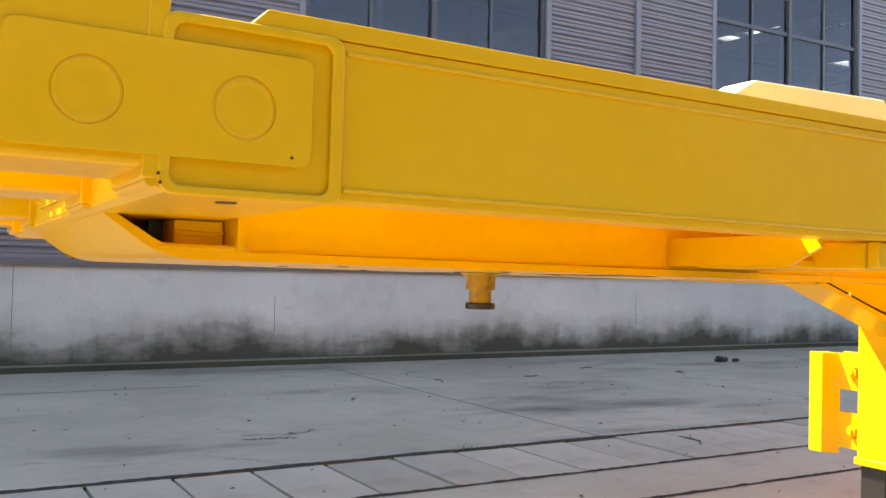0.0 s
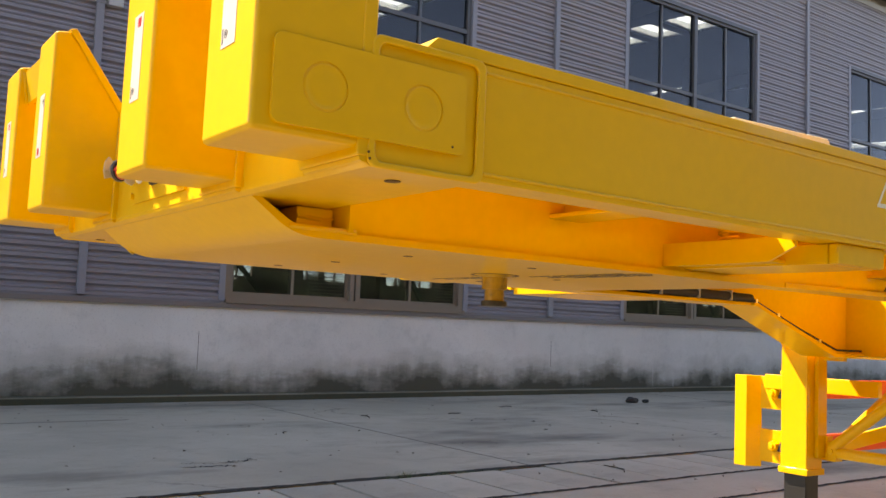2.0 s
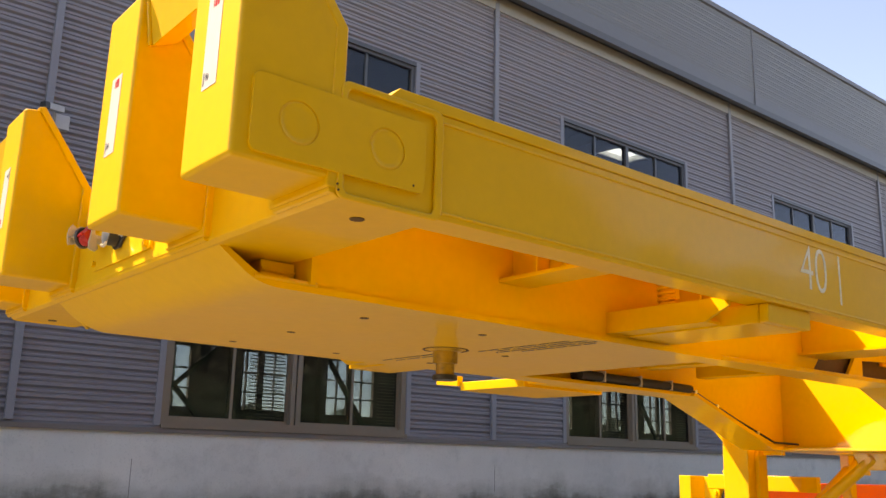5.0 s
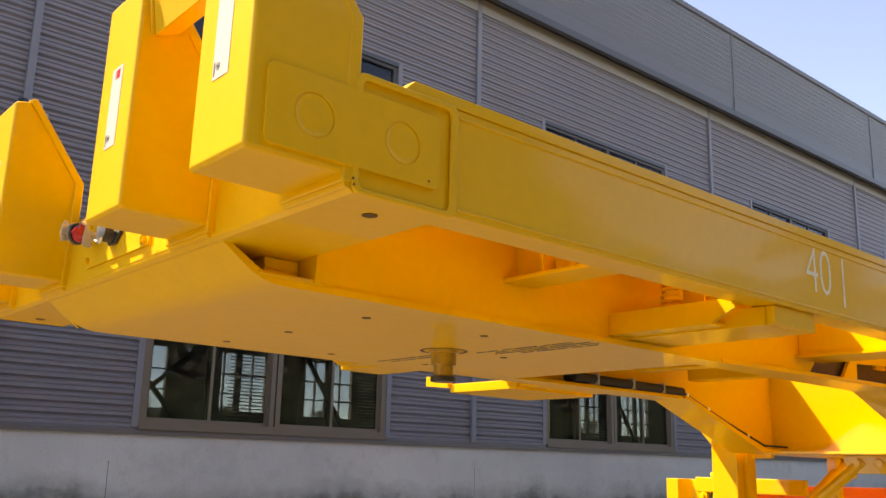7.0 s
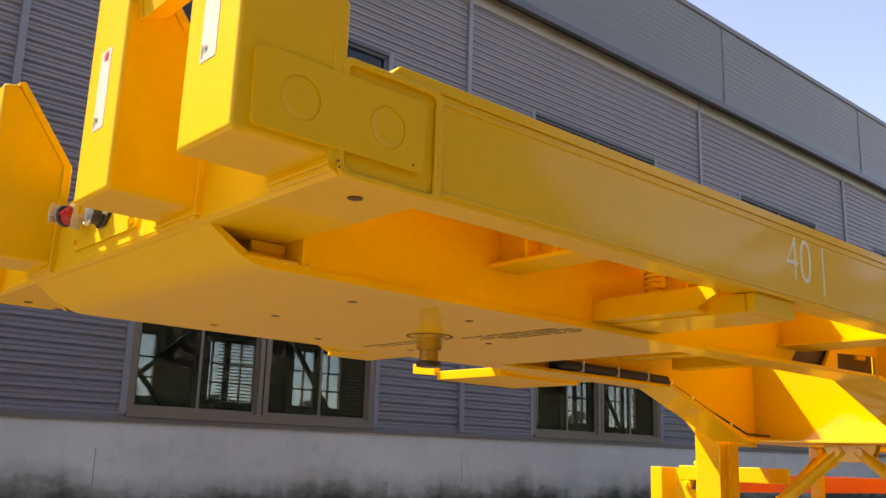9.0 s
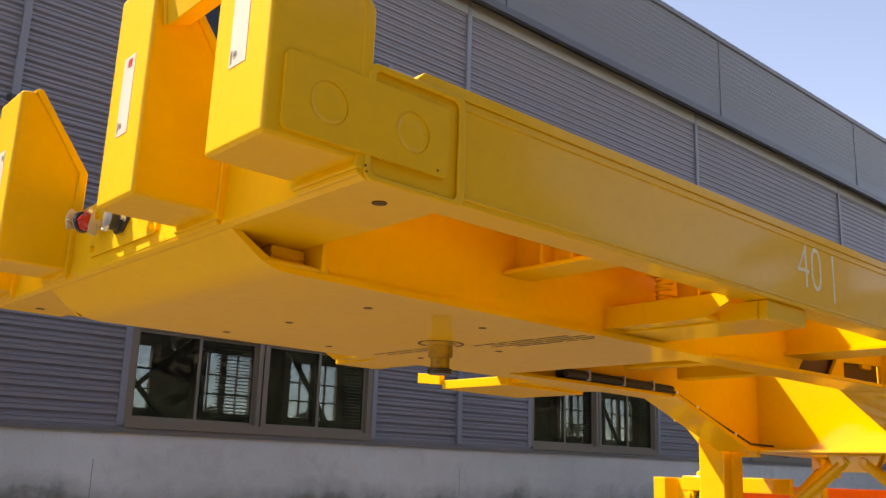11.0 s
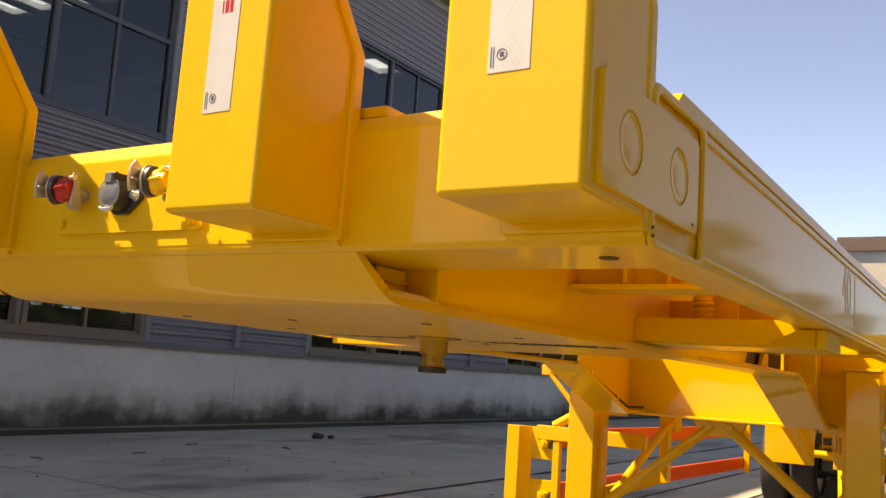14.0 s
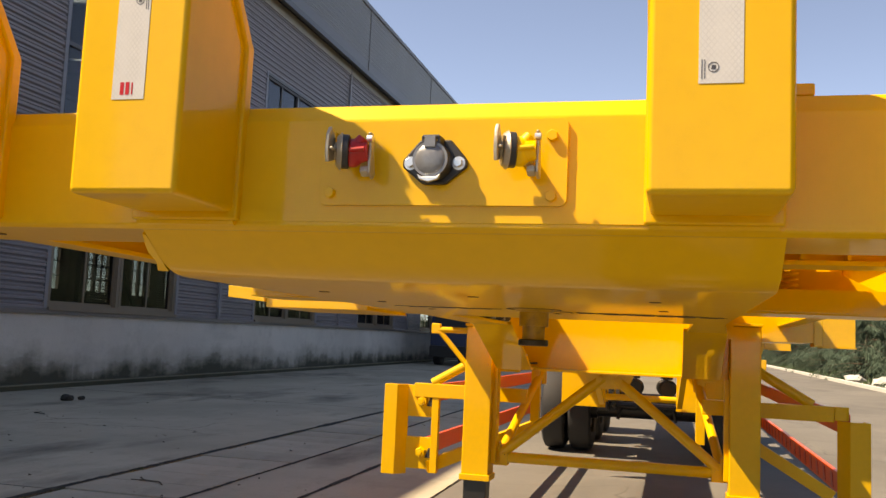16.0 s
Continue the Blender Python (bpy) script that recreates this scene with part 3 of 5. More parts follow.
for i in range(n_far):
    a = FW0 + FWP * i
    for x in (a + FWW / 4, a + FWW / 2, a + 3 * FWW / 4):
        w = 0.14 if abs(x - a - FWW / 2) < 0.01 else 0.025
        box(bm, x - w, x + w, HY - 0.02, HY + 0.1, FZ0, FZ1)
    for z in (FZ0 + 0.72, FZ0 + 1.5):
        box(bm, a, a + FWW, HY - 0.02, HY + 0.1, z - 0.03, z + 0.03)
part("far_glazing_bars", bm, FRAME_UP, hall)
bm = B()
for i in range(n_far):
    box(bm, FW0 + FWP * i, FW0 + FWP * i + FWW, HY + 0.12, HY + 0.125, FZ0, FZ1)
far_panes = part("far_panes", bm, GLASS_LOW, hall)
far_panes.visible_shadow = False
# roof with skylight panels in deep curbs
def roof_slab(b, x0, x1, y0, y1, lift, thick):
    vs = [b.verts.new((x, y, roof_z(y) + lift + t)) for x in (x0, x1) for y in (y0, y1) for t in (0, thick)]
    for f in ((0, 1, 3, 2), (4, 6, 7, 5), (0, 4, 5, 1), (2, 3, 7, 6), (0, 2, 6, 4), (1, 5, 7, 3)):
        b.faces.new([vs[i] for i in f])


bm = B()
sky_bm = B()
curb_bm = B()
LX0, LXW, LY0, LYW, LYP = 24.4 - 4 * PITCH, 1.85, 16.45, 1.2, 1.72
prev_y = WY + 0.25
for j in range(8):
    y0, y1 = LY0 + LYP * j, LY0 + LYP * j + LYW
    roof_slab(bm, WX0, WX1, prev_y, y0, 0, 0.1)
    prev = WX0
    for k in range(10):
        a = LX0 + PITCH * k
        if a < WX0 or a + LXW > WX1:
            continue
        roof_slab(bm, prev, a, y0, y1, 0, 0.1)
        roof_slab(sky_bm, a, a + LXW, y0, y1, 0.30, 0.004)
        for q in ((a - 0.03, a, y0, y1), (a + LXW, a + LXW + 0.03, y0, y1), (a, a + LXW, y0 - 0.03, y0), (a, a + LXW, y1, y1 + 0.03)):
            roof_slab(curb_bm, *q, 0.0, 0.29)
        prev = a + LXW
    roof_slab(bm, prev, WX1, y0, y1, 0, 0.1)
    prev_y = y1
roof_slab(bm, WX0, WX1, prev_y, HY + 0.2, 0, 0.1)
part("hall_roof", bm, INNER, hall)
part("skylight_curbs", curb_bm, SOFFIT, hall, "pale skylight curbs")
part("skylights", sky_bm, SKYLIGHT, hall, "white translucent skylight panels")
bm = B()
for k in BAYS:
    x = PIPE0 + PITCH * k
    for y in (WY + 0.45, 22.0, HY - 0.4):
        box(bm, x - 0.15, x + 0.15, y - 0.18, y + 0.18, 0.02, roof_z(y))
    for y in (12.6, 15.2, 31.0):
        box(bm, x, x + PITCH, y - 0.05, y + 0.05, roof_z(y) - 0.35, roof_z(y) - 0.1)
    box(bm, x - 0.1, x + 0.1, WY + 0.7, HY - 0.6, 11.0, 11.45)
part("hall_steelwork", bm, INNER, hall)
bm = B()
for k in BAYS:
    w0 = WIN0 + PITCH * k
    for a, c in (((w0 + 0.1, 1.7), (w0 + 2.2, 3.6)), ((w0 + 0.2, 2.6), (w0 + 1.6, 1.1)), ((w0 + WIN_W - 0.2, 1.5), (w0 + WIN_W - 1.9, 3.9))):
        bar(bm, (a[0], WY + 0.9, a[1]), (c[0], WY + 0.9, c[1]), 0.07, 0.07)
part("wall_bracing", bm, GREEN_STEEL, hall, "dark green diagonal bracing rods")
# closing end and side walls of the hall
bm = B()
box(bm, WX0 - 0.2, WX0 - 0.002, WY, HY + 0.2, 0, 13.5)
box(bm, WX1 + 0.002, WX1 + 0.2, WY, HY + 0.2, 0, 13.5)
part("hall_end_wall", bm, SIDING, hall)

# surveillance camera on the wall
cctv = empty("wall_camera", "small grey surveillance camera on a wall bracket with a junction box", "camera", (2.82, WY - 0.1, 5.62))
bm = B()
box(bm, 0.12, 0.33, -0.02, 0.10, -0.025, 0.195)
part("junction_box", bm, LENS, cctv, bevel=0.01)
bm = B()
tube(bm, (0.12, 0.02, 0.06), (0.06, -0.20, 0.17), 0.028)
part("bracket", bm, LENS, cctv)
bm = B()
bar(bm, (-0.08, -0.32, 0.16), (0.16, -0.18, 0.20), 0.10, 0.095)
part("housing", bm, LENS, cctv, bevel=0.012)
bm = B()
bar(bm, (-0.15, -0.361, 0.1485), (-0.076, -0.318, 0.161), 0.095, 0.09)
part("lens", bm, BLACK, cctv)


# ---- container chassis ----
chassis = empty("container_chassis", "bright yellow painted gooseneck container chassis standing on its landing legs", "trailer")
# parked a touch nose-up and askew to the wall, on its landing legs
PARKED = Matrix.Translation((0, 0, 1.5)) @ Matrix.Rotation(radians(-0.45), 4, "Z") @ Matrix.Rotation(radians(0.52), 4, "Y") @ Matrix.Translation((0, 0, -1.4))
chassis.matrix_basis = PARKED
POST_Y = ((-0.871, -0.704), (-0.45, -0.291), (0.298, 0.457), (0.708, 0.874))
PB, PX = 1.367, 0.168


def post(y0, y1, tape_up, outer):
    """A box post with a chamfered back, a welded rim plate and reflective tape."""
    prof = [(0, PB), (0, 1.785), (0.034, 1.791), (PX - 0.004, 1.632), (PX + 0.006, 1.61), (PX + 0.006, PB)]
    bm = B()
    prism(bm, prof, "y", y0, y1)
    p = part("front_post", bm, YELLOW, chassis, bevel=0.008)
    # rim plate along the back
    bm = B()
    rim = [(PX - 0.012, PB - 0.012), (PX + 0.012, PB - 0.012), (PX + 0.012, 1.615), (0.046, 1.799), (0.030, 1.794), (PX - 0.010, 1.612)]
    prism(bm, rim, "y", y0 - (0.0025 if outer < 0 else 0.007), y1 + (0.0025 if outer > 0 else 0.007))
    part("rim_plate", bm, YELLOW, p, bevel=0.004)
    c = (y0 + y1) / 2 + (0.004 if outer < 0 else 0)
    t0, t1 = 1.492, 1.645
    bm = B()
    box(bm, -0.0007, 0.0, c - 0.024, c + 0.024, t0, t1)
    tape = part("reflective_tape", bm, TAPE, p, "white reflective tape with red and dark print")
    s = 1 if tape_up else -1
    zc = (t0 + t1) / 2
    bm = B()
    for k in (-1, 1):
        a, b2 = c + s * (-0.005 + 0.004 * k), zc + s * 0.062
        box(bm, -0.0011, -0.0009, a - 0.0028, a + 0.0028, b2 - 0.0085, b2 + 0.0085)
    box(bm, -0.0011, -0.0009, c + s * 0.006 - 0.001, c + s * 0.006 + 0.001, zc + s * 0.062 - 0.008, zc + s * 0.062 + 0.008)
    part("red_mark", bm, TAPE_RED, tape)
    bm = B()
    oz, oy = zc - s * 0.058, c + s * 0.008
    sheet(bm, circle(oy, oz, 0.0060, 20), [circle(oy, oz, 0.0051, 20)], "x", -0.0011, -0.0009)
    box(bm, -0.0011, -0.0009, oy - 0.0022, oy + 0.0022, oz - 0.0024, oz + 0.0024)
    for q in range(2):
        yy = c + s * (0.0175 + 0.003 * q)
        box(bm, -0.0011, -0.0009, yy - 0.0004, yy + 0.0004, oz - 0.013, oz + 0.009)
    part("dark_mark", bm, TAPE_INK, tape)
    return p


for (y0, y1), up, outer in zip(POST_Y, (True, True, False, True), (-1, 0, 0, 1)):
    post(y0, y1, up, outer)

# zinc lashing plate on the side of the right inner post
bm = B()
box(bm, 0.006, 0.05, -0.8795, -0.8712, 1.616, 1.68)
part("lashing_plate", bm, GREY_LID, chassis, "small zinc-plated lashing plate", bevel=0.003)

# bridge plates between the posts of each pair
for s in (-1, 1):
    bm = B()
    a, b2 = (-0.7045, -0.4495) if s < 0 else (0.4565, 0.7085)
    prism(bm, [(0.027, 1.685), (0.073, 1.706), (0.079, 1.722), (0.034, 1.772), (0.014, 1.772)], "y", a, b2)
    part("bridge_plate", bm, YELLOW, chassis, bevel=0.002)
    for y in (a + 0.002, b2 - 0.002):
        bm = B()
        tube(bm, (0.025, y, 1.686), (0.014, y, 1.770), 0.005, 8)
        part("bridge_weld", bm, YELLOW, chassis, smooth=True)

# front bolster
BX0, BX1, BZ0, BZ1 = PX + 0.002, 0.366, 1.343, 1.527
bm = B()
prism(bm, [(BX0, BZ0 + 0.006), (BX0, 1.503), (BX0 + 0.004, 1.510), (BX0 + 0.014, BZ1), (BX1, BZ1), (BX1, BZ0), (BX0 + 0.01, BZ0)], "y", -0.868, 0.868)
bolster = part("front_bolster", bm, YELLOW, chassis, bevel=0.0025)
for s in (-1, 1):
    ys0, ys1 = s * 0.8685, s * 0.876
    # raised cover plate with two plug-weld discs
    bm = B()
    circles = [circle(0.102, 1.437, 0.034), circle(0.259, 1.437, 0.034)]
    sheet(bm, rounded(0.026, 0.334, 1.379, 1.498, 0.012), circles, "y", ys0 + s * 0.002, ys1 + s * 0.001)
    cover = part("side_cover_plate", bm, YELLOW, bolster, bevel=0.003)
    for cx in (0.102, 0.259):
        bm = B()
        y_in = s * 0.8742
        rings = []
        for r, d in ((0.0345, 0.0006), (0.0325, 0.0012), (0.0300, 0.0026), (0.0272, 0.0022), (0.0250, 0.0016), (0.0215, 0.0020)):
            rings.append([bm.verts.new((px, y_in + s * d, pz)) for px, pz in circle(cx, 1.437, r)])
        for inner, outer in zip(rings[1:], rings):
            for i in range(28):
                j = (i + 1) % 28
                bm.faces.new((outer[i], outer[j], inner[j], inner[i]))
        bm.faces.new(rings[-1])
        bm.faces.new(rings[0])
        part("plug_weld", bm, YELLOW, cover, smooth=True)
    # welded border frame
    bm = B()
    sheet(bm, rounded(0.172, 0.372, 1.341, 1.529, 0.016), [rounded(0.184, 0.357, 1.351, 1.517, 0.012)], "y", s * 0.8685, s * 0.8765)
    part("border_frame", bm, YELLOW, bolster, bevel=0.0035)
    # drain hole below: a flat disc coloured like the shade inside
    bm = B()
    tube(bm, (0.267, s * 0.79, BZ0 - 0.0015), (0.267, s * 0.79, BZ0 + 0.004), 0.0125, 20)
    part("drain_hole", bm, DARK, bolster, "dark round drain hole")

# front end of the neck flange lying on the bolster
bm = B()
box(bm, 0.188, 0.43, -0.494, -0.402, BZ1 + 0.001, BZ1 + 0.018)
part("flange_end", bm, YELLOW, bolster, "rough torch-cut end of the top flange", bevel=0.003)

# weld runs where the post feet step down to the bolster
for (y0, y1) in POST_Y:
    bm = B()
    tube(bm, (PX - 0.001, y0, PB - 0.013), (PX - 0.001, y1, PB - 0.013), 0.0065, 8)
    part("step_weld", bm, YELLOW, chassis, smooth=True)

# small dark chips in the paint at corners and edges
for x, y, z in ((0.174, -0.8776, 1.352), (0.172, -0.8776, 1.361), (0.312, -0.877, 1.389), (0.176, -0.462, 1.358), (0.177, -0.455, 1.352)):
    bm = B()
    bmesh.ops.create_icosphere(bm, subdivisions=1, radius=0.0022, matrix=Matrix.Translation((x, y, z)))
    part("paint_chip", bm, DARK, chassis, "tiny dark chip in the paint")

# connector panel
bm = B()
sheet(bm, rounded(-0.184, 0.168, 1.379, 1.499, 0.01), [], "x", PX - 0.004, PX + 0.002)
panel = part("connector_panel", bm, YELLOW, chassis, bevel=0.0015)
for y, z in ((0.15, 1.396), (-0.163, 1.392), (-0.163, 1.474), (0.15, 1.478)):
    bm = B()
    tube(bm, (PX - 0.012, y, z), (PX - 0.002, y, z), 0.008, 6)
    part("panel_bolt", bm, YELLOW, panel, bevel=0.001)


def coupling(y, z, cap, label):
    """A glad-hand air coupling: stem, coloured body, sealing ring, cast head with a fan-shaped claw, and a back bracket."""
    c = empty("air_coupling", label, "air coupling")
    c.matrix_basis = PARKED
    X = PX - 0.044
    bm = B()
    tube(bm, (PX - 0.002, y - 0.012, z - 0.004), (X + 0.012, y - 0.012, z - 0.002), 0.0105, 8)
    part("stem", bm, CAST, c, bevel=0.001)
    bm = B()
    bmesh.ops.create_uvsphere(bm, u_segments=18, v_segments=12, radius=0.019, matrix=Matrix.Translation((X - 0.001, y - 0.008, z - 0.002)) @ Matrix.Diagonal((0.9, 0.85, 1.05, 1)))
    tube(bm, (X - 0.002, y - 0.006, z - 0.002), (X + 0.001, y - 0.029, z + 0.0), 0.0165, 16, 0.013)
    tube(bm, (X - 0.002, y - 0.010, z + 0.004), (X + 0.001, y - 0.021, z + 0.019), 0.0105, 12, 0.008)
    tube(bm, (X - 0.018, y - 0.008, z - 0.001), (X - 0.016, y - 0.029, z + 0.001), 0.0035, 8)
    part("coloured_body", bm, cap, c, smooth=True)
    bm = B()
    tube(bm, (X - 0.001, y - 0.003, z), (X - 0.004, y + 0.008, z), 0.0235, 26)
    part("sealing_ring", bm, BLACK, c, bevel=0.002)
    bm = B()
    tube(bm, (X - 0.003, y + 0.0075, z), (X - 0.006, y + 0.015, z), 0.0265, 26, 0.020)
    tube(bm, (X - 0.005, y + 0.0145, z), (X - 0.007, y + 0.0195, z), 0.013, 18, 0.011)
    part("coupling_head", bm, CAST, c, bevel=0.002)
    bm = B()
    prism(bm, [(X - 0.012, z - 0.014), (X - 0.032, z - 0.020), (X - 0.036, z - 0.002), (X - 0.034, z + 0.018), (X - 0.026, z + 0.030), (X - 0.010, z + 0.016)], "y", y + 0.0145, y + 0.0200)
    prism(bm, [(X - 0.034, z - 0.003), (X - 0.008, z - 0.003), (X - 0.008, z + 0.001), (X - 0.034, z + 0.001)], "y", y + 0.009, y + 0.0146)
    part("claw", bm, CAST, c, bevel=0.0015)
    bm = B()
    prism(bm, [(X - 0.002, z - 0.012), (X - 0.002, z - 0.029), (X + 0.014, z - 0.036), (X + 0.021, z - 0.028), (X + 0.012, z + 0.002), (X + 0.008, z + 0.026), (X - 0.004, z + 0.027), (X + 0.001, z + 0.010)], "y", y - 0.034, y - 0.029)
    part("back_bracket", bm, CAST, c, bevel=0.002)
    bm = B()
    prism(bm, [(X + 0.001, z - 0.027), (X + 0.012, z - 0.033), (X + 0.014, z - 0.024), (X + 0.003, z - 0.018)], "y", y - 0.0288, y - 0.017)
    part("lower_arm", bm, CAST, c, bevel=0.002)
    bm = B()
    tube(bm, (X - 0.002, y - 0.036, z + 0.018), (X - 0.002, y - 0.028, z + 0.018), 0.0045, 10)
    part("pivot_pin", bm, ZINC, c)
    return c


coupling(0.112, 1.446, RED_PLASTIC, "cast metal air-line coupling with a red body on the front panel")
coupling(-0.118, 1.446, YELLOW_DULL, "cast metal air-line coupling with a yellow body on the front panel")

# electric socket
sock = empty("electric_socket", "round grey-lidded trailer socket on a black flange with two bolts", "socket")
sock.matrix_basis = PARKED
SY, SZ = -0.003, 1.437
bm = B()
prism(bm, [(SY - 0.046, SZ + 0.004), (SY - 0.046, SZ - 0.006), (SY - 0.016, SZ - 0.030), (SY + 0.016, SZ - 0.030), (SY + 0.046, SZ - 0.006), (SY + 0.046, SZ + 0.004), (SY + 0.022, SZ + 0.032), (SY - 0.022, SZ + 0.032)], "x", PX - 0.013, PX - 0.0045)
part("flange", bm, BLACK, sock, bevel=0.003)
bm = B()
tube(bm, (PX - 0.008, SY, SZ), (PX - 0.036, SY, SZ), 0.0255, 30)
part("barrel", bm, BLACK, sock, bevel=0.002)
bm = B()
bmesh.ops.create_uvsphere(bm, u_segments=30, v_segments=14, radius=0.0225, matrix=Matrix.Translation((PX - 0.035, SY, SZ)) @ Matrix.Diagonal((0.3, 1, 1, 1)))
tube(bm, (PX - 0.032, SY, SZ), (PX - 0.0375, SY, SZ), 0.0245, 30)
box(bm, PX - 0.042, PX - 0.032, SY - 0.0075, SY + 0.0075, SZ + 0.016, SZ + 0.031)
part("lid", bm, GREY_LID, sock, "grey metal flip lid", smooth=True)
bm = B()
tube(bm, (PX - 0.034, SY - 0.011, SZ + 0.031), (PX - 0.034, SY + 0.011, SZ + 0.031), 0.0032, 10)
for y in (SY - 0.011, SY + 0.011):
    box(bm, PX - 0.036, PX - 0.012, y - 0.002, y + 0.002, SZ + 0.022, SZ + 0.032)
part("hinge", bm, BLACK, sock, smooth=True)
bm = B()
prism(bm, [(SY - 0.016, SZ - 0.021), (SY - 0.010, SZ - 0.0245), (SY + 0.010, SZ - 0.0245), (SY + 0.016, SZ - 0.021), (SY + 0.013, SZ - 0.028), (SY, SZ - 0.032), (SY - 0.013, SZ - 0.028)], "x", PX - 0.042, PX - 0.036)
part("lid_lip", bm, ZINC, sock, "bright metal opening lip", bevel=0.001)
for y in (SY - 0.034, SY + 0.034):
    bm = B()
    tube(bm, (PX - 0.021, y, SZ - 0.001), (PX - 0.013, y, SZ - 0.001), 0.0065, 6)
    tube(bm, (PX - 0.0135, y, SZ - 0.001), (PX - 0.0125, y, SZ - 0.001), 0.0095, 18)
    part("flange_bolt", bm, ZINC, sock, bevel=0.001)

# kingpin plate with its sloped nose
PZ, PT, PW = 1.281, 0.014, 0.461


def bend(a, corner, c, n=7):
    """Points of a round bend that leaves a towards the corner and ends at c."""
    return [tuple((1 - f) ** 2 * a[k] + 2 * f * (1 - f) * corner[k] + f * f * c[k] for k in (0, 1)) for f in (i / n for i in range(n + 1))]


bm = B()
under = bend((0.240, 1.3049), (0.274, PZ), (0.322, PZ))
over = bend((0.322, PZ + PT), (0.279, PZ + PT), (0.247, 1.3175))
prism(bm, [(PX + 0.0005, 1.372), (PX + 0.0015, 1.372), (PX + 0.022, 1.353), *reversed(over), (1.754, PZ + PT), (1.754, PZ), *reversed(under), (PX + 0.0005, 1.356)], "y", -PW, PW)
plate = part("kingpin_plate", bm, YELLOW, chassis, smooth=True)
# bolt holes as flat discs, with the shade inside as their colour
for x, y in ((0.63, -0.29), (0.635, 0.043), (0.62, 0.336), (0.955, 0.329), (0.978, -0.3), (1.29, 0.3), (1.31, -0.03)):
    bm = B()
    tube(bm, (x, y, PZ - 0.0012), (x, y, PZ + 0.004), 0.0105, 18)
    part("bolt_hole", bm, DARK, plate)
rs = random.Random(12)
for x, y0, y1 in ((1.190, -0.39, -0.05), (1.214, -0.43, -0.10), (1.238, -0.44, -0.07), (1.262, -0.42, -0.15), (1.15, 0.09, 0.36), (1.18, 0.12, 0.33)):
    y = y0
    while y < y1:
        y2 = min(y1, y + rs.uniform(0.035, 0.09))
        bm = B()
        half, skew = rs.uniform(0.0022, 0.0042), rs.uniform(-0.002, 0.002)
        prism(bm, [(x - half + skew, y), (x + skew, y - 0.004), (x + half + skew, y), (x + half * 0.7 - skew, y2), (x - half * 0.7 - skew, y2)], "z", PZ - 0.0011, PZ + 0.004)
        part("scratch_slot", bm, GREASE, plate)
        y = y2 + rs.uniform(0.006, 0.016)
# torch-cut cheeks at the ends of the nose
for s in (1,):
    bm = B()
    y0 = s * (PW + 0.0005)
    rows = ((0.196, 1.336, 0.006), (0.216, 1.322, 0.013), (0.232, 1.311, 0.016), (0.250, 1.298, 0.012), (0.268, 1.286, 0.020))
    front = [(bm.verts.new((x, y0, z)), bm.verts.new((x, y0 + s * d, z + 0.001))) for x, z, d in rows]
    back = [(bm.verts.new((x + 0.007, y0, z + 0.011)), bm.verts.new((x + 0.007, y0 + s * d, z + 0.012))) for x, z, d in rows]
    for k in range(len(rows) - 1):
        bm.faces.new((front[k][0], front[k + 1][0], front[k + 1][1], front[k][1]))
        bm.faces.new((back[k][0], back[k][1], back[k + 1][1], back[k + 1][0]))
        bm.faces.new((front[k][1], front[k + 1][1], back[k + 1][1], back[k][1]))
    bm.faces.new((front[0][0], front[0][1], back[0][1], back[0][0]))
    bm.faces.new((front[-1][0], back[-1][0], back[-1][1], front[-1][1]))
    part("nose_end", bm, YELLOW, plate)
# cross block behind the nose, and the box ends of the neck webs
bm = B()
prism(bm, [(0.296, PZ + PT + 0.001), (0.296, BZ0 - 0.001), (0.372, BZ0 - 0.001), (0.372, PZ + PT + 0.001)], "y", -0.418, 0.418)
block = part("nose_block", bm, YELLOW, chassis, bevel=0.003)
for s in (-1, 1):
    bm = B()
    tube(bm, (0.297, s * 0.4185, 1.323), (0.345, s * 0.4185, 1.321), 0.004, 8)
    tube(bm, (0.345, s * 0.4185, 1.321), (0.372, s * 0.4185, 1.3235), 0.003, 8)
    part("block_weld", bm, YELLOW, block, smooth=True)
    # added black plate that closes the pocket and gives it its shade
    bm = B()
    box(bm, 0.274, 0.2955, *sorted((s * 0.33, s * 0.345)), PZ + PT + 0.001, BZ0 - 0.001)
    part("pocket_shade", bm, BLACK_STEEL, block, "black plate standing in for the shade inside the nose pocket")
for s in (-1, 1):
    bm = B()
    prism(bm, [(0.373, s * 0.403), (0.379, s * 0.47), (0.389, s * 0.47), (0.394, s * 0.45), (0.394, s * 0.403)], "z", PZ + PT + 0.001, BZ0 + 0.02)
    part("web_end", bm, YELLOW, chassis)
    bm = B()
    tube(bm, (0.262, s * 0.458, PZ + PT + 0.004), (0.40, s * 0.458, PZ + PT + 0.003), 0.006, 8)
    part("nose_weld", bm, YELLOW, chassis, smooth=True)

GREASY = mat("greasy_yellow_paint", (0.50, 0.27, 0.015), 0.45, vary=0.2, scale=20, fine=120, stain=(0.07, 0.045, 0.015), stain_scale=30, stain_amount=0.8)
kx = 1.108
kp = part("kingpin", tube(B(), (kx, 0, PZ - 0.007), (kx, 0, PZ + 0.002), 0.0425, 28, 0.050), GREASY, chassis, "yellow kingpin with a greased dark foot", bevel=0.002)
bm = B()
tube(bm, (kx, 0, PZ - 0.040), (kx, 0, PZ - 0.006), 0.0345, 28)
tube(bm, (kx, 0, PZ - 0.072), (kx, 0, PZ - 0.039), 0.0262, 28)
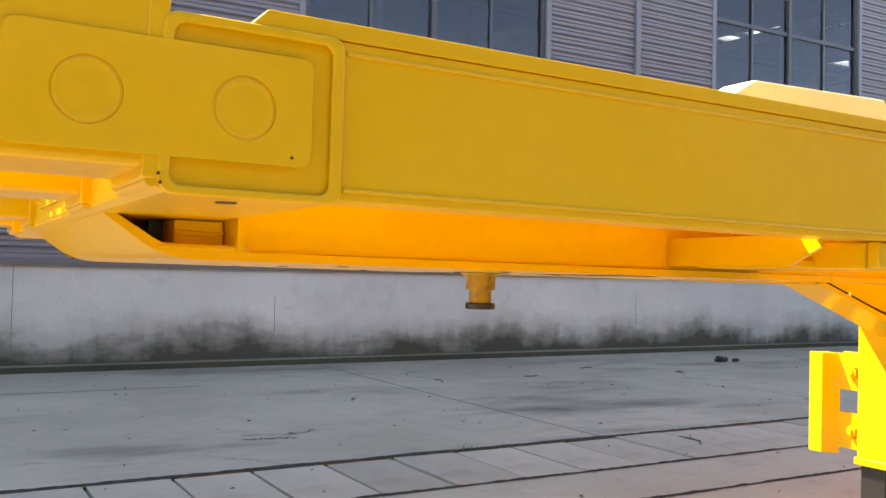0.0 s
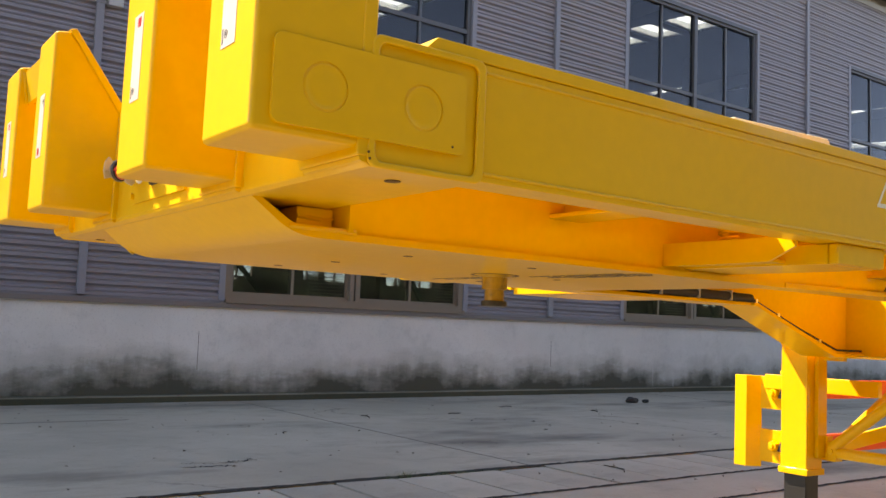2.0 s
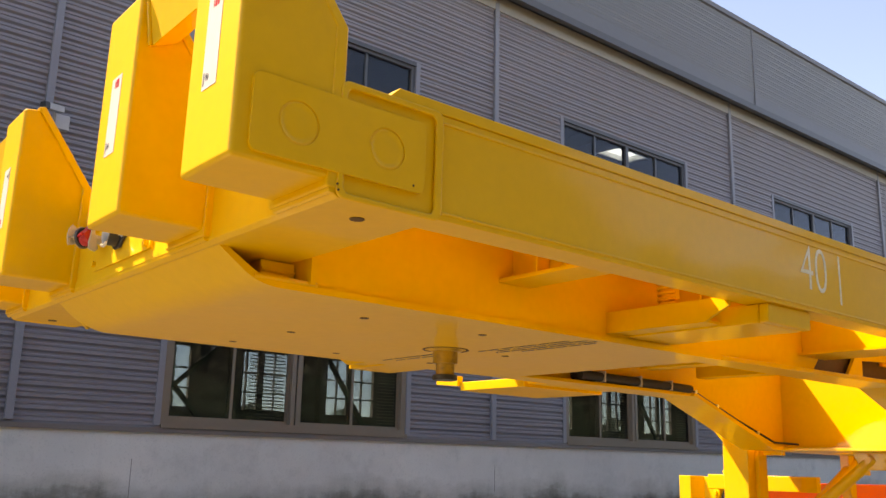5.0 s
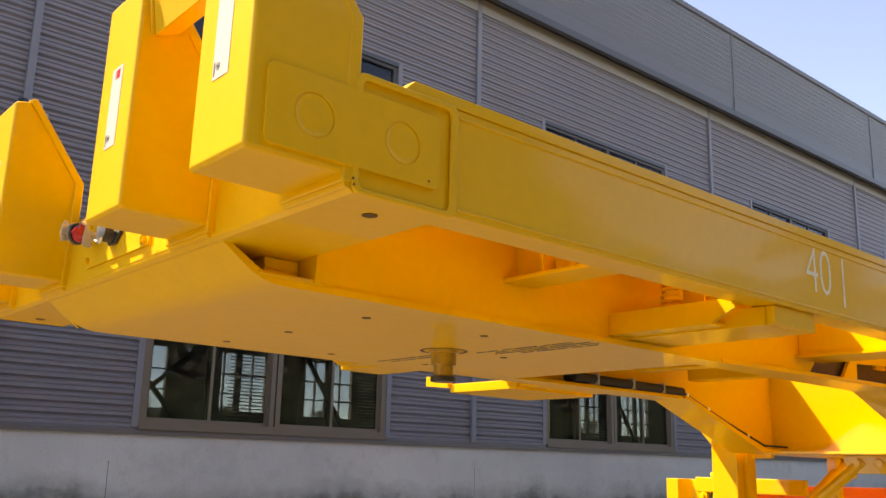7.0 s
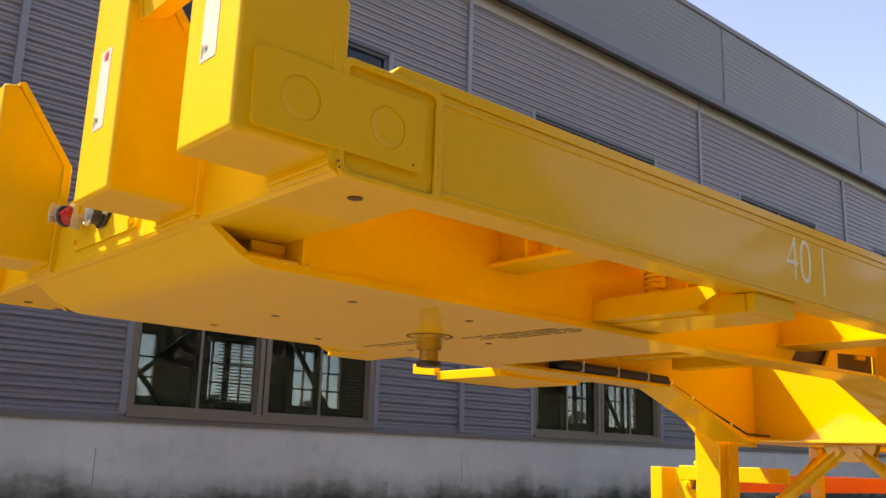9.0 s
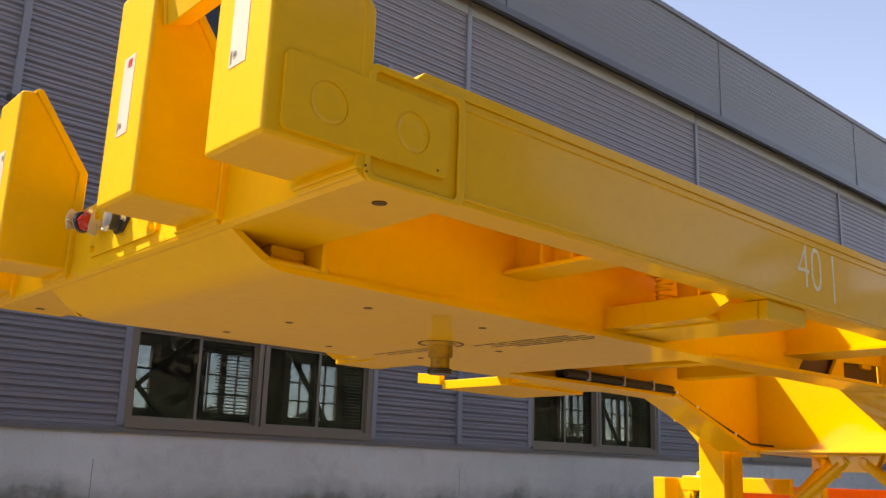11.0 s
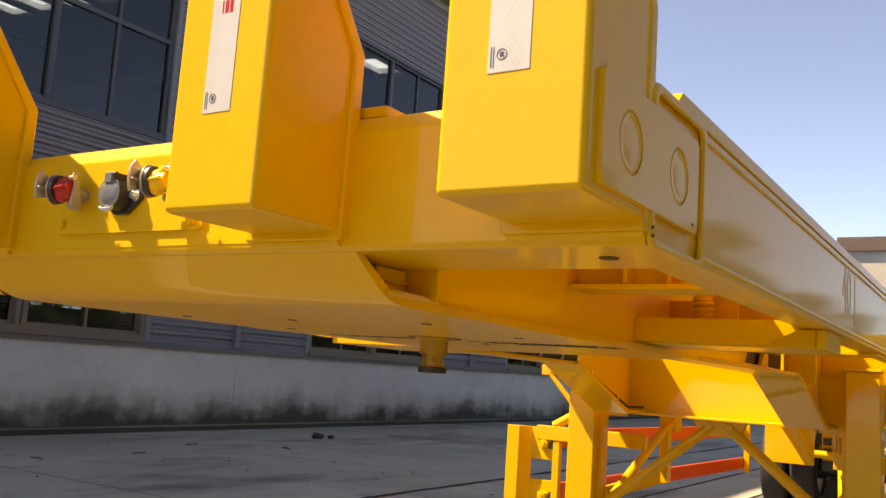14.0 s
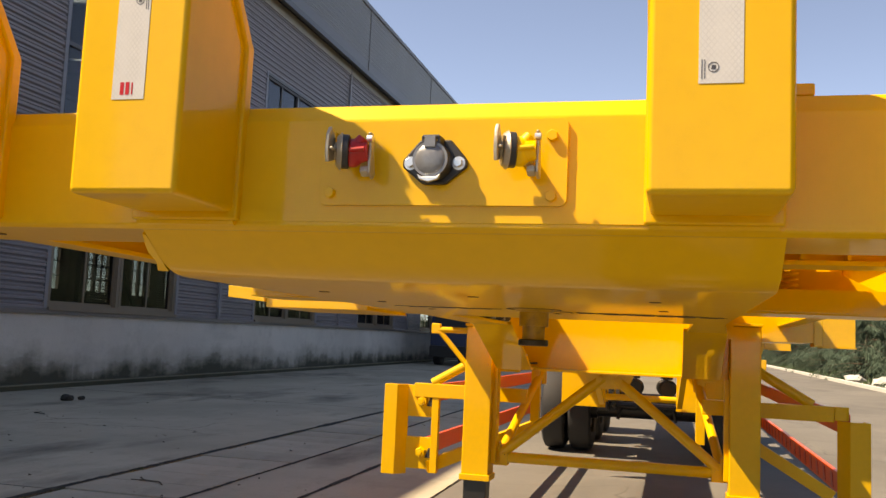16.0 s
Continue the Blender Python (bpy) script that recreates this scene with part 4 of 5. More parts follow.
part("pin_shaft", bm, GREASY, kp, "yellow pin shaft smeared with grease", smooth=True)
bm = B()
tube(bm, (kx, 0, PZ - 0.086), (kx, 0, PZ - 0.071), 0.0352, 28)
part("pin_foot", bm, GREASE, kp, "dark greasy pin foot", bevel=0.003)
bm = B()
sheet(bm, circle(kx, 0, 0.066), [circle(kx, 0, 0.059)], "z", PZ - 0.0012, PZ + 0.002)
part("grease_ring", bm, DARK, kp, "dark grease ring round the pin")

# side rails
for s in (-1, 1):
    bm = B()
    y0, y1 = s * 0.868, s * 0.80
    top, bot = 1.527, 1.347
    prof = [(y0, bot), (y0, top), (y1, top), (y1, top - 0.008), (y0 - s * 0.008, top - 0.008), (y0 - s * 0.008, bot + 0.010), (y1, bot + 0.010), (y1, bot)]
    prism(bm, prof, "x", BX1 - 0.002, 15.2)
    rail = part("side_rail", bm, YELLOW, chassis, bevel=0.002)
    bm = B()
    prism(bm, [(0.262, 1.5275), (0.283, 1.548), (15.2, 1.548), (15.2, 1.5275)], "y", *sorted((s * 0.80, s * 0.871)))
    part("rail_cap", bm, YELLOW, rail, bevel=0.002)
    # weld lines along the rail
    for z in (top - 0.014, bot + 0.012):
        bm = B()
        tube(bm, (BX1 + 0.01, s * 0.868, z), (9.0, s * 0.868, z), 0.0032, 8)
        part("weld_bead", bm, YELLOW, rail, smooth=True)
    for x in (0.93, 2.25, 3.9, 5.4, 6.9, 8.4):
        bm = B()
        box(bm, x, x + 0.01, *sorted((s * 0.859, s * 0.80)), bot + 0.010, top - 0.008)
        part("stiffener", bm, YELLOW, rail)
    # cream guide block on top
    bm = B()
    prism(bm, [(1.24, 1.527), (1.262, 1.618), (1.30, 1.634), (1.36, 1.668), (1.758, 1.678), (1.775, 1.66), (1.775, 1.527)], "y", *sorted((s * 0.50, s * 0.585)))
    part("guide_block", bm, CREAM, chassis, "cream container guide block", bevel=0.004)
    bm = B()
    box(bm, 1.22, 1.81, *sorted((s * 0.453, s * 0.59)), 1.5245, 1.5268)
    part("guide_base", bm, YELLOW, chassis)

# gooseneck beams
for s in (-1, 1):
    wy = s * 0.445
    # web with a kinked lower edge
    bm = B()
    web = [(0.38, 1.296), (0.38, 1.345), (0.44, 1.52), (15.0, 1.52), (15.0, 1.094), (3.39, 1.094), (2.81, 1.296)]
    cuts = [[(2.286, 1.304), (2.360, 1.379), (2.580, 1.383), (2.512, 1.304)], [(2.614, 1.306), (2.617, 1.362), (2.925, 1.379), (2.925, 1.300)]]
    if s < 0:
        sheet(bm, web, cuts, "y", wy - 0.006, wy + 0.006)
    else:
        prism(bm, web, "y", wy - 0.006, wy + 0.006)
    beam = part("gooseneck_beam", bm, YELLOW, chassis)
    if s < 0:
        # dark plate close behind the cut-outs: its colour stands in for their shade
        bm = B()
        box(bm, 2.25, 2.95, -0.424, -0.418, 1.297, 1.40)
        part("pocket_shade", bm, DARK, beam, "dark brown plate standing in for the shade behind the cut-outs of the web")
    # lower flange
    bm = B()
    prism(bm, [(2.77, PZ), (2.77, PZ + 0.014), (2.795, PZ + 0.014), (3.38, 1.098), (15.0, 1.098), (15.0, 1.08), (3.368, 1.08), (2.785, PZ)], "y", *sorted((s * 0.352, s * 0.525)))
    part("lower_flange", bm, YELLOW, beam, bevel=0.003)
    bm = B()
    prism(bm, [(1.755, s * 0.372), (1.755, s * 0.464), (2.769, s * 0.52), (2.769, s * 0.366)], "z", PZ, PZ + 0.014)
    part("neck_flange", bm, YELLOW, beam, bevel=0.003)
    bm = B()
    box(bm, 0.44, 15.0, *sorted((s * 0.39, s * 0.545)), 1.512, 1.524)
    part("top_flange", bm, YELLOW, beam)
    for x in (2.94, 3.75, 5.2, 6.8, 8.4):
        bm = B()
        box(bm, x, x + 0.01, *sorted((s * 0.452, s * 0.555)), 1.262 if x < 3.0 else 1.099, 1.512)
        part("web_stiffener", bm, YELLOW, beam)

# outriggers between web and rail
for s in (-1, 1):
    # first I-section outrigger
    o = part("front_outrigger", box(B(), 0.935, 0.945, *sorted((s * 0.452, s * 0.858)), 1.389, 1.511), YELLOW, chassis)
    bm = B()
    prism(bm, [(s * 0.452, 1.379), (s * 0.452, 1.389), (s * 0.80, 1.389), (s * 0.80, 1.379)], "x", 0.89, 0.99)
    part("outrigger_flange", bm, YELLOW, o, bevel=0.002)
    for y in (0.568, 0.655):
        bm = B()
        box(bm, 0.895, 0.934, s * y - 0.004, s * y + 0.004, 1.39, 1.511)
        part("outrigger_rib", bm, YELLOW, o)
    # unseen deck plate over the first bay, outlined to shade the outriggers below
    bm = B()
    prism(bm, [(0.80, s * 0.546), (0.80, s * 0.799), (1.02, s * 0.799), (1.05, s * 0.655), (1.245, s * 0.655), (1.245, s * 0.75), (1.44, s * 0.75), (1.44, s * 0.546)], "z", 1.512, 1.52)
    part("bay_cover", bm, YELLOW, chassis)
    # second, box outrigger with cheeks and an end plate
    bm = B()
    box(bm, 1.345, 1.53, *sorted((s * 0.452, s * 0.835)), 1.301, 1.345)
    o2 = part("lock_outrigger", bm, YELLOW, chassis, bevel=0.002)
    bm = B()
    prism(bm, [(s * 0.452, 1.303), (s * 0.744, 1.303), (s * 0.81, 1.335), (s * 0.81, 1.357), (s * 0.452, 1.357)], "x", 1.266, 1.275)
    part("front_cheek", bm, YELLOW, o2)
    bm = B()
    prism(bm, [(1.276, s * 0.452), (1.276, s * 0.735), (1.344, s * 0.735), (1.344, s * 0.452)], "z", 1.306, 1.313)
    part("cheek_floor", bm, YELLOW, o2)
    bm = B()
    box(bm, 1.35, 1.535, *sorted((s * 0.8342, s * 0.858)), 1.302, 1.3465)
    part("end_plate", bm, YELLOW, o2, bevel=0.004)
    bm = B()
    prism(bm, [(s * 0.452, 1.3455), (s * 0.83, 1.3455), (s * 0.83, 1.374), (s * 0.727, 1.424), (s * 0.452, 1.424)], "x", 1.52, 1.53)
    part("rear_cheek", bm, YELLOW, o2)
    # coil spring of the lock
    bm = B()
    turns, n = 6, 96
    ring = []
    for i in range(n):
        a = 2 * math.pi * turns * i / (n - 1)
        c0 = Vector((1.335 + 0.02 * math.cos(a), s * 0.59 + 0.02 * math.sin(a), 1.347 + 0.086 * i / (n - 1)))
        rad = Vector((math.cos(a), math.sin(a), 0))
        ring.append([bm.verts.new(c0 + 0.0042 * (math.cos(q) * rad + math.sin(q) * Vector((0, 0, 1)))) for q in (2 * math.pi * k / 6 for k in range(6))])
    for i in range(n - 1):
        for k in range(6):
            bm.faces.new((ring[i][k], ring[i][(k + 1) % 6], ring[i + 1][(k + 1) % 6], ring[i + 1][k]))
    part("lock_spring", bm, YELLOW, o2, "coiled yellow painted spring", smooth=True)
    bm = B()
    box(bm, 1.30, 1.37, *sorted((s * 0.555, s * 0.625)), 1.436, 1.446)
    box(bm, 1.375, 1.383, *sorted((s * 0.60, s * 0.66)), 1.346, 1.446)
    part("spring_bracket", bm, YELLOW, o2)
    # closing web above the full-width outrigger
    bm = B()
    box(bm, 2.19 + 0.03, 2.23, *sorted((s * 0.452, s * 0.858)), 1.3465, 1.511)
    part("outrigger_web", bm, YELLOW, chassis)
    # full-width outrigger that carries the container
    if s > 0:
        bm = B()
        box(bm, 2.20, 2.70, 0.80, 1.216, 1.300, 1.339)
        w = part("wide_outrigger", bm, YELLOW, chassis, bevel=0.003)
        bm = B()
        prism(bm, [(0.452, 1.30), (0.80, 1.312), (0.80, 1.346), (0.452, 1.346)], "x", 2.22, 2.68)
        part("outrigger_arm", bm, YELLOW, w, bevel=0.003)
        bm = B()
        prism(bm, [(1.217, 1.320), (1.372, 1.334), (1.372, 1.380), (1.217, 1.366)], "x", 2.185, 2.215)
        part("lock_head", bm, YELLOW, w, bevel=0.002)
    else:
        for x, taper in ((3.66, 1.268), (6.2, 1.10)):
            inner = -0.452 if x < 4 else -0.36
            bm = B()
            prism(bm, [(inner, taper), (-0.60, taper), (-0.93, 1.17 if x > 4 else 1.273), (-0.965, 1.274), (-0.965, 1.498), (inner, 1.498)], "x", x, x + 0.44)
            w = part("wide_outrigger", bm, YELLOW, chassis, bevel=0.003)
            bm = B()
            box(bm, x + 0.002, x + 0.45, -1.148, inner, 1.4985, 1.508)
            part("outrigger_arm", bm, YELLOW, w, bevel=0.003)
            for y0, y1, deep in ((-1.004, -0.9655, 0.13), (-1.15, -1.0045, 0.148)):
                bm = B()
                box(bm, x - 0.008, x + deep, y0, y1, 1.257, 1.498)
                part("lock_head", bm, YELLOW, w, bevel=0.002)
            bm = B()
            box(bm, x - 0.014, x + 0.15, -1.154, -1.003, 1.252, 1.2568)
            part("lock_base", bm, YELLOW, w)
    # bottom flange of the web
    bm = B()
    box(bm, 2.19, 2.36, *sorted((s * 0.452, s * 0.858)), 1.3385, 1.346)
    part("outrigger_flange", bm, YELLOW, chassis)

# cross members in the gooseneck
for x, z0, z1 in ((2.02, 1.375, 1.42), (2.42, 1.365, 1.41), (2.80, 1.36, 1.41)):
    bm = B()
    box(bm, x, x + 0.075, -0.438, 0.362, z0, z1)
    part("cross_member", bm, YELLOW, chassis, bevel=0.004)
bm = B()
prism(bm, [(3.60, 1.09), (3.612, 1.09), (3.612, 1.512), (3.60, 1.512)], "y", -0.438, 0.438)
part("drop_face", bm, YELLOW, chassis, "yellow cross plate closing the drop of the gooseneck")
bm = B()
box(bm, 3.44, 3.76, -0.351, 0.351, 1.078, 1.0895)
part("drop_floor", bm, YELLOW, chassis, bevel=0.002)
bm = B()
box(bm, 0.44, 2.9, -0.438, 0.438, 1.500, 1.51)
part("gooseneck_top_plate", bm, YELLOW, chassis)

# air hoses and cable on the neck flange
for dy in (0.0, 0.034):
    bm = B()
    tube(bm, (2.08, 0.375 + dy, 1.318 - 0.01 * dy), (2.77, 0.372 + dy, 1.312), 0.0175, 12)
    part("hose", bm, RUBBER, chassis, "black rubber air hose with white ties", smooth=True)
for x in (2.2, 2.42, 2.62):
    bm = B()
    box(bm, x, x + 0.006, 0.353, 0.428, 1.2955, 1.340 - 0.0086 * (x - 2.08))
    part("cable_tie", bm, LENS, chassis)
bm = B()
pts = [(1.8, 0.40, 1.304), (1.92, 0.39, 1.322), (2.13, 0.388, 1.328), (2.77, 0.388, 1.318), (2.81, 0.378, 1.303), (3.1, 0.37, 1.203), (3.40, 0.366, 1.113), (3.62, 0.364, 1.112), (3.9, 0.362, 1.118), (4.4, 0.362, 1.113)]
for a, c in zip(pts, pts[1:]):
    tube(bm, a, c, 0.0048, 8)
part("cable", bm, RUBBER, chassis, "thin black cable clipped along the flange", smooth=True)
for q in (pts[4], (2.96, 0.374, 1.252), (3.26, 0.368, 1.151), (3.9, 0.366, 1.106)):
    bm = B()
    box(bm, q[0] - 0.006, q[0] + 0.006, q[1] - 0.009, q[1] + 0.009, q[2] - 0.008, q[2] + 0.007)
    part("cable_clip", bm, ZINC, chassis)

# white size lettering on the rail
fc = bpy.data.curves.new("size_number", "FONT")
fc.body, fc.size, fc.extrude, fc.offset = "40", 0.164, 0.0004, -0.0024
tmp = new("size_number", fc)
me = bpy.data.meshes.new_from_object(tmp.evaluated_get(bpy.context.evaluated_depsgraph_get()))
bpy.data.objects.remove(tmp)
me.materials.append(WHITE_PAINT)
num = new("size_number", me)
num.parent = chassis
num["label"] = "thin white stencilled number on the rail"
num.matrix_basis = Matrix.Translation((1.482, -0.8686, 1.399)) @ Matrix.Rotation(radians(90), 4, "X") @ Matrix.Diagonal((0.80, 1, 1, 1))
bm = B()
box(bm, 1.668, 1.675, -0.8692, -0.868, 1.382, 1.507)
part("size_bar", bm, WHITE_PAINT, chassis)

# landing gear
for s in (-1, 1):
    y0, y1 = sorted((s * 0.574, s * 0.714))
    bm = B()
    leg_top = 1.285 if s > 0 else 1.335
    box(bm, 3.50, 3.63, y0, y1, 0.515, leg_top)
    leg = part("landing_leg", bm, YELLOW, chassis, bevel=0.006)
    bm = B()
    box(bm, 3.492, 3.638, y0 - 0.008, y1 + 0.008, 0.515, 0.545)
    part("leg_collar", bm, YELLOW, leg, bevel=0.003)
    bm = B()
    box(bm, 3.512, 3.618, y0 + 0.012, y1 - 0.012, -0.01, 0.516)
    part("inner_leg", bm, BLACK_STEEL, leg, "black telescopic inner leg", bevel=0.004)
    bm = B()
    prism(bm, [(3.40, -0.068), (3.73, -0.065), (3.70, -0.043), (3.62, -0.008), (3.51, -0.008), (3.43, -0.043)], "y", y0 - 0.05, y1 + 0.05)
    part("foot", bm, BLACK_STEEL, leg, bevel=0.004)
    bm = B()
    box(bm, 3.49, 3.64, y0 - 0.006, y1 + 0.006, leg_top + 0.001, leg_top + 0.015)
    box(bm, 3.60, 3.632, *sorted((s * 0.574, s * 0.45)), 1.06, 1.30)
    part("leg_mount", bm, YELLOW, leg, bevel=0.003)
    # slotted edge angle of the leg
    bm = B()
    box(bm, 3.56, 3.634, *sorted((s * 0.574, s * 0.553)), 0.60, 1.08)
    part("leg_angle", bm, YELLOW, leg, bevel=0.002)
    # braces
    for a, c, r in (((3.66, s * 0.03, 1.055), (3.64, s * 0.545, 0.635), 0.026), ((4.35, s * 0.43, 1.085), (3.66, s * 0.555, 0.62), 0.024)):
        bm = B()
        tube(bm, a, c, r, 14)
        part("brace_tube", bm, YELLOW, chassis, bevel=0, smooth=True)
    bm = B()
    bar(bm, (3.64, s * 0.545, 0.60), (3.64, s * 0.545, 0.70), 0.05, 0.012)
    box(bm, 3.62, 3.68, *sorted((s * 0.50, s * 0.574)), 0.585, 0.675)
    part("brace_lug", bm, YELLOW, chassis, bevel=0.003)
    bm = B()
    tube(bm, (3.61, s * 0.525, 0.632), (3.69, s * 0.525, 0.632), 0.014, 6)
    part("lug_bolt", bm, YELLOW, chassis)
    bm = B()
    box(bm, 4.30, 4.42, s * 0.43 - 0.006, s * 0.43 + 0.006, 0.98, 1.09)
    part("brace_hanger", bm, YELLOW, chassis)
bm = B()
tube(bm, (3.65, -0.545, 0.625), (3.65, 0.545, 0.625), 0.027, 16)
part("cross_tube", bm, YELLOW, chassis, smooth=True)
bm = B()
prism(bm, [(-0.13, 1.09), (0.13, 1.09), (0.09, 1.0), (-0.09, 1.0)], "x", 3.645, 3.657)
prism(bm, [(-0.13, 1.09), (0.13, 1.09), (0.09, 1.0), (-0.09, 1.0)], "x", 3.69, 3.70)
part("brace_bracket", bm, YELLOW, chassis, bevel=0.002)
for y in (-0.05, 0.05):
    bm = B()
    tube(bm, (3.63, y, 1.045), (3.71, y, 1.045), 0.016, 12)
    part("brace_pin", bm, YELLOW, chassis, smooth=True)
# folded crank
crank = part("crank_rod", tube(B(), (3.62, 0.71, 1.262), (3.62, 0.90, 1.262), 0.016), YELLOW, chassis, smooth=True)
bm = B()
tube(bm, (3.62, 0.905, 1.275), (3.62, 0.72, 1.07), 0.014)
part("crank_arm", bm, YELLOW, crank, smooth=True)
bm = B()
box(bm, 3.605, 3.635, 0.88, 0.93, 1.24, 1.295)
part("crank_joint", bm, YELLOW, crank, bevel=0.006)
for z in (1.14, 1.09):
    bm = B()
    tube(bm, (3.488, 0.60, z), (3.5, 0.60, z), 0.009, 6)
    part("leg_bolt", bm, YELLOW, chassis)

# side guards with front buffer plates
for s in (-1, 1):
    inner, top = (1.118, 0.952) if s > 0 else (1.098, 0.893)
    bm = B()
    prism(bm, [(3.885, s * 1.262), (3.885, s * (inner + 0.068)), (3.955, s * (inner + 0.018)), (3.963, s * (inner + 0.024)), (3.9, s * (inner + 0.076)), (3.9, s * 1.262)], "z", 0.455, top)
    g = part("side_guard_buffer", bm, YELLOW, chassis, bevel=0.003)
    bm = B()
    box(bm, 3.9005, 4.02, *sorted((s * 1.25, s * 1.261)), 0.457, 0.95 if s > 0 else 0.891)
    part("buffer_return", bm, YELLOW, g, bevel=0.002)
    if s > 0:
        bm = B()
        box(bm, 3.93, 3.97, 0.955, 0.995, 0.47, 0.97)
        part("guard_post", bm, YELLOW, g, bevel=0.003)
    if s > 0:
        for z0, z1, zb in ((0.487, 0.662, 0.578), (0.774, 0.949, 0.862)):
            bm = B()
            box(bm, 3.948, 3.962, 0.9955, 1.243, z0, z1)
            box(bm, 3.9625, 3.99, 0.9955, 1.243, z1 - 0.012, z1)
            box(bm, 3.9625, 3.99, 0.9955, 1.243, z0, z0 + 0.012)
            arm = part("guard_arm", bm, YELLOW, g, bevel=0.002)
            bm = B()
            tube(bm, (3.925, 1.052, zb), (3.9475, 1.052, zb), 0.027, 6, 0.034)
            tube(bm, (3.913, 1.052, zb), (3.9252, 1.052, zb), 0.013, 10)
            part("arm_bolt", bm, YELLOW, arm, bevel=0.002)
            # black wedge drawn for the dark, shaded opening next to the bolt
            bm = B()
            prism(bm, [(1.026, zb - 0.026), (1.006, zb + 0.026), (0.985, zb + 0.026), (0.985, zb - 0.026)], "x", 3.935, 3.9475)
            part("opening_wedge", bm, RUBBER, arm, "dark wedge standing in for the shaded opening beside the bolt")
    for z in (0.55, 0.87):
        bm = B()
        box(bm, 4.02, 9.0, *sorted((s * 1.165, s * 1.19)), z - 0.055, z + 0.055)
        plank = part("guard_plank", bm, ORANGE, g, "orange-red guard plank", bevel=0.003)
    for x in (8.8,):
        bm = B()
        box(bm, x, x + 0.06, *sorted((s * 1.11, s * 1.163)), 0.46, 0.93)
        part("guard_hanger", bm, YELLOW, g, bevel=0.003)
    for i in range(18 if s < 0 else 0):
        bm = B()
        x = 4.1 + 0.27 * i
        prism(bm, [(x, 0.51), (x + 0.07, 0.51), (x + 0.11, 0.59), (x + 0.04, 0.59)], "y", *sorted((s * 1.1645, s * 1.1618)))
        part("hazard_stripe", bm, RED_PLASTIC, plank)
    # arms towards the chassis
    bm = B()
    box(bm, 3.925, 3.965, *sorted((s * 0.46, s * 1.10)), 0.885, 0.963)
    if s < 0:
        box(bm, 3.921, 3.961, -1.150, -1.1005, 0.8945, 0.963)
        tube(bm, (3.941, -1.150, 0.8945), (3.941, -1.150, 0.963), 0.020, 14)
    part("guard_beam", bm, YELLOW, g, bevel=0.004)
    bm = B()
    tube(bm, (3.95, s * 1.0, 0.965), (4.0, s * 0.50, 1.26), 0.026, 12)
    part("guard_strut", bm, YELLOW, g, smooth=True)
    bm = B()
    if s < 0:
        bar(bm, (3.92, s * 1.09, 0.52), (3.95, s * 0.62, 0.80), 0.04, 0.06)
    else:
        bar(bm, (3.95, 1.02, 0.50), (4.25, 0.46, 0.74), 0.04, 0.07)
    part("guard_strut", bm, YELLOW, g, bevel=0.003)
    bm = B()
    bar(bm, (4.25, s * 0.46, 1.09), (4.25, s * 0.46, 0.70), 0.06, 0.05)
    part("guard_hanger", bm, YELLOW, g, bevel=0.003)

# full-width bolster ahead of the axles
bm = B()
box(bm, 9.2, 9.42, -1.25, 1.25, 1.0, 1.079)
box(bm, 9.2, 9.42, -1.25, -0.53, 1.0795, 1.17)
box(bm, 9.2, 9.42, 0.53, 1.25, 1.0795, 1.17)
part("rear_bolster", bm, YELLOW, chassis, bevel=0.004)

# running gear
# front hanger panels of the suspension
for s in (-1, 1):
    bm = B()
    box(bm, 7.88, 7.895, *sorted((s * 0.33, s * 0.75)), 0.65, 1.079)
    panel_s = part("hanger_panel", bm, YELLOW, chassis, bevel=0.003)
    bm = B()
    bar(bm, (7.85, s * 0.36, 0.70), (7.2, s * 0.40, 1.07), 0.05, 0.05)
    part("hanger_brace", bm, YELLOW, panel_s)
def wheel_end(x, s):
    w = part("wheel", tube(B(), (x, s * 0.58, 0.50), (x, s * 1.12, 0.50), 0.12, 16), BLACK_STEEL, chassis, smooth=True)
    for y in (0.76, 1.07):
        bm = B()
        prof = [(0.29, -0.12), (0.44, -0.135), (0.485, -0.11), (0.5, -0.06), (0.5, 0.06), (0.485, 0.11), (0.44, 0.135), (0.29, 0.12)]
        rings = []
        for k in range(36):
            a = 2 * math.pi * k / 36
            rings.append([bm.verts.new((x + r * math.cos(a), s * y + d, 0.5 + r * math.sin(a))) for r, d in prof])
        for k in range(36):
            for q in range(len(prof)):
                bm.faces.new((rings[k][q], rings[k][(q + 1) % 8], rings[(k + 1) % 36][(q + 1) % 8], rings[(k + 1) % 36][q]))
        part("tyre", bm, RUBBER, w, "black rubber tyre", smooth=True)
        bm = B()
        tube(bm, (x, s * y - 0.09, 0.5), (x, s * y + 0.02 * s, 0.5), 0.292, 28)
        part("rim", bm, STEEL_CHROME, w, smooth=True)
    return w


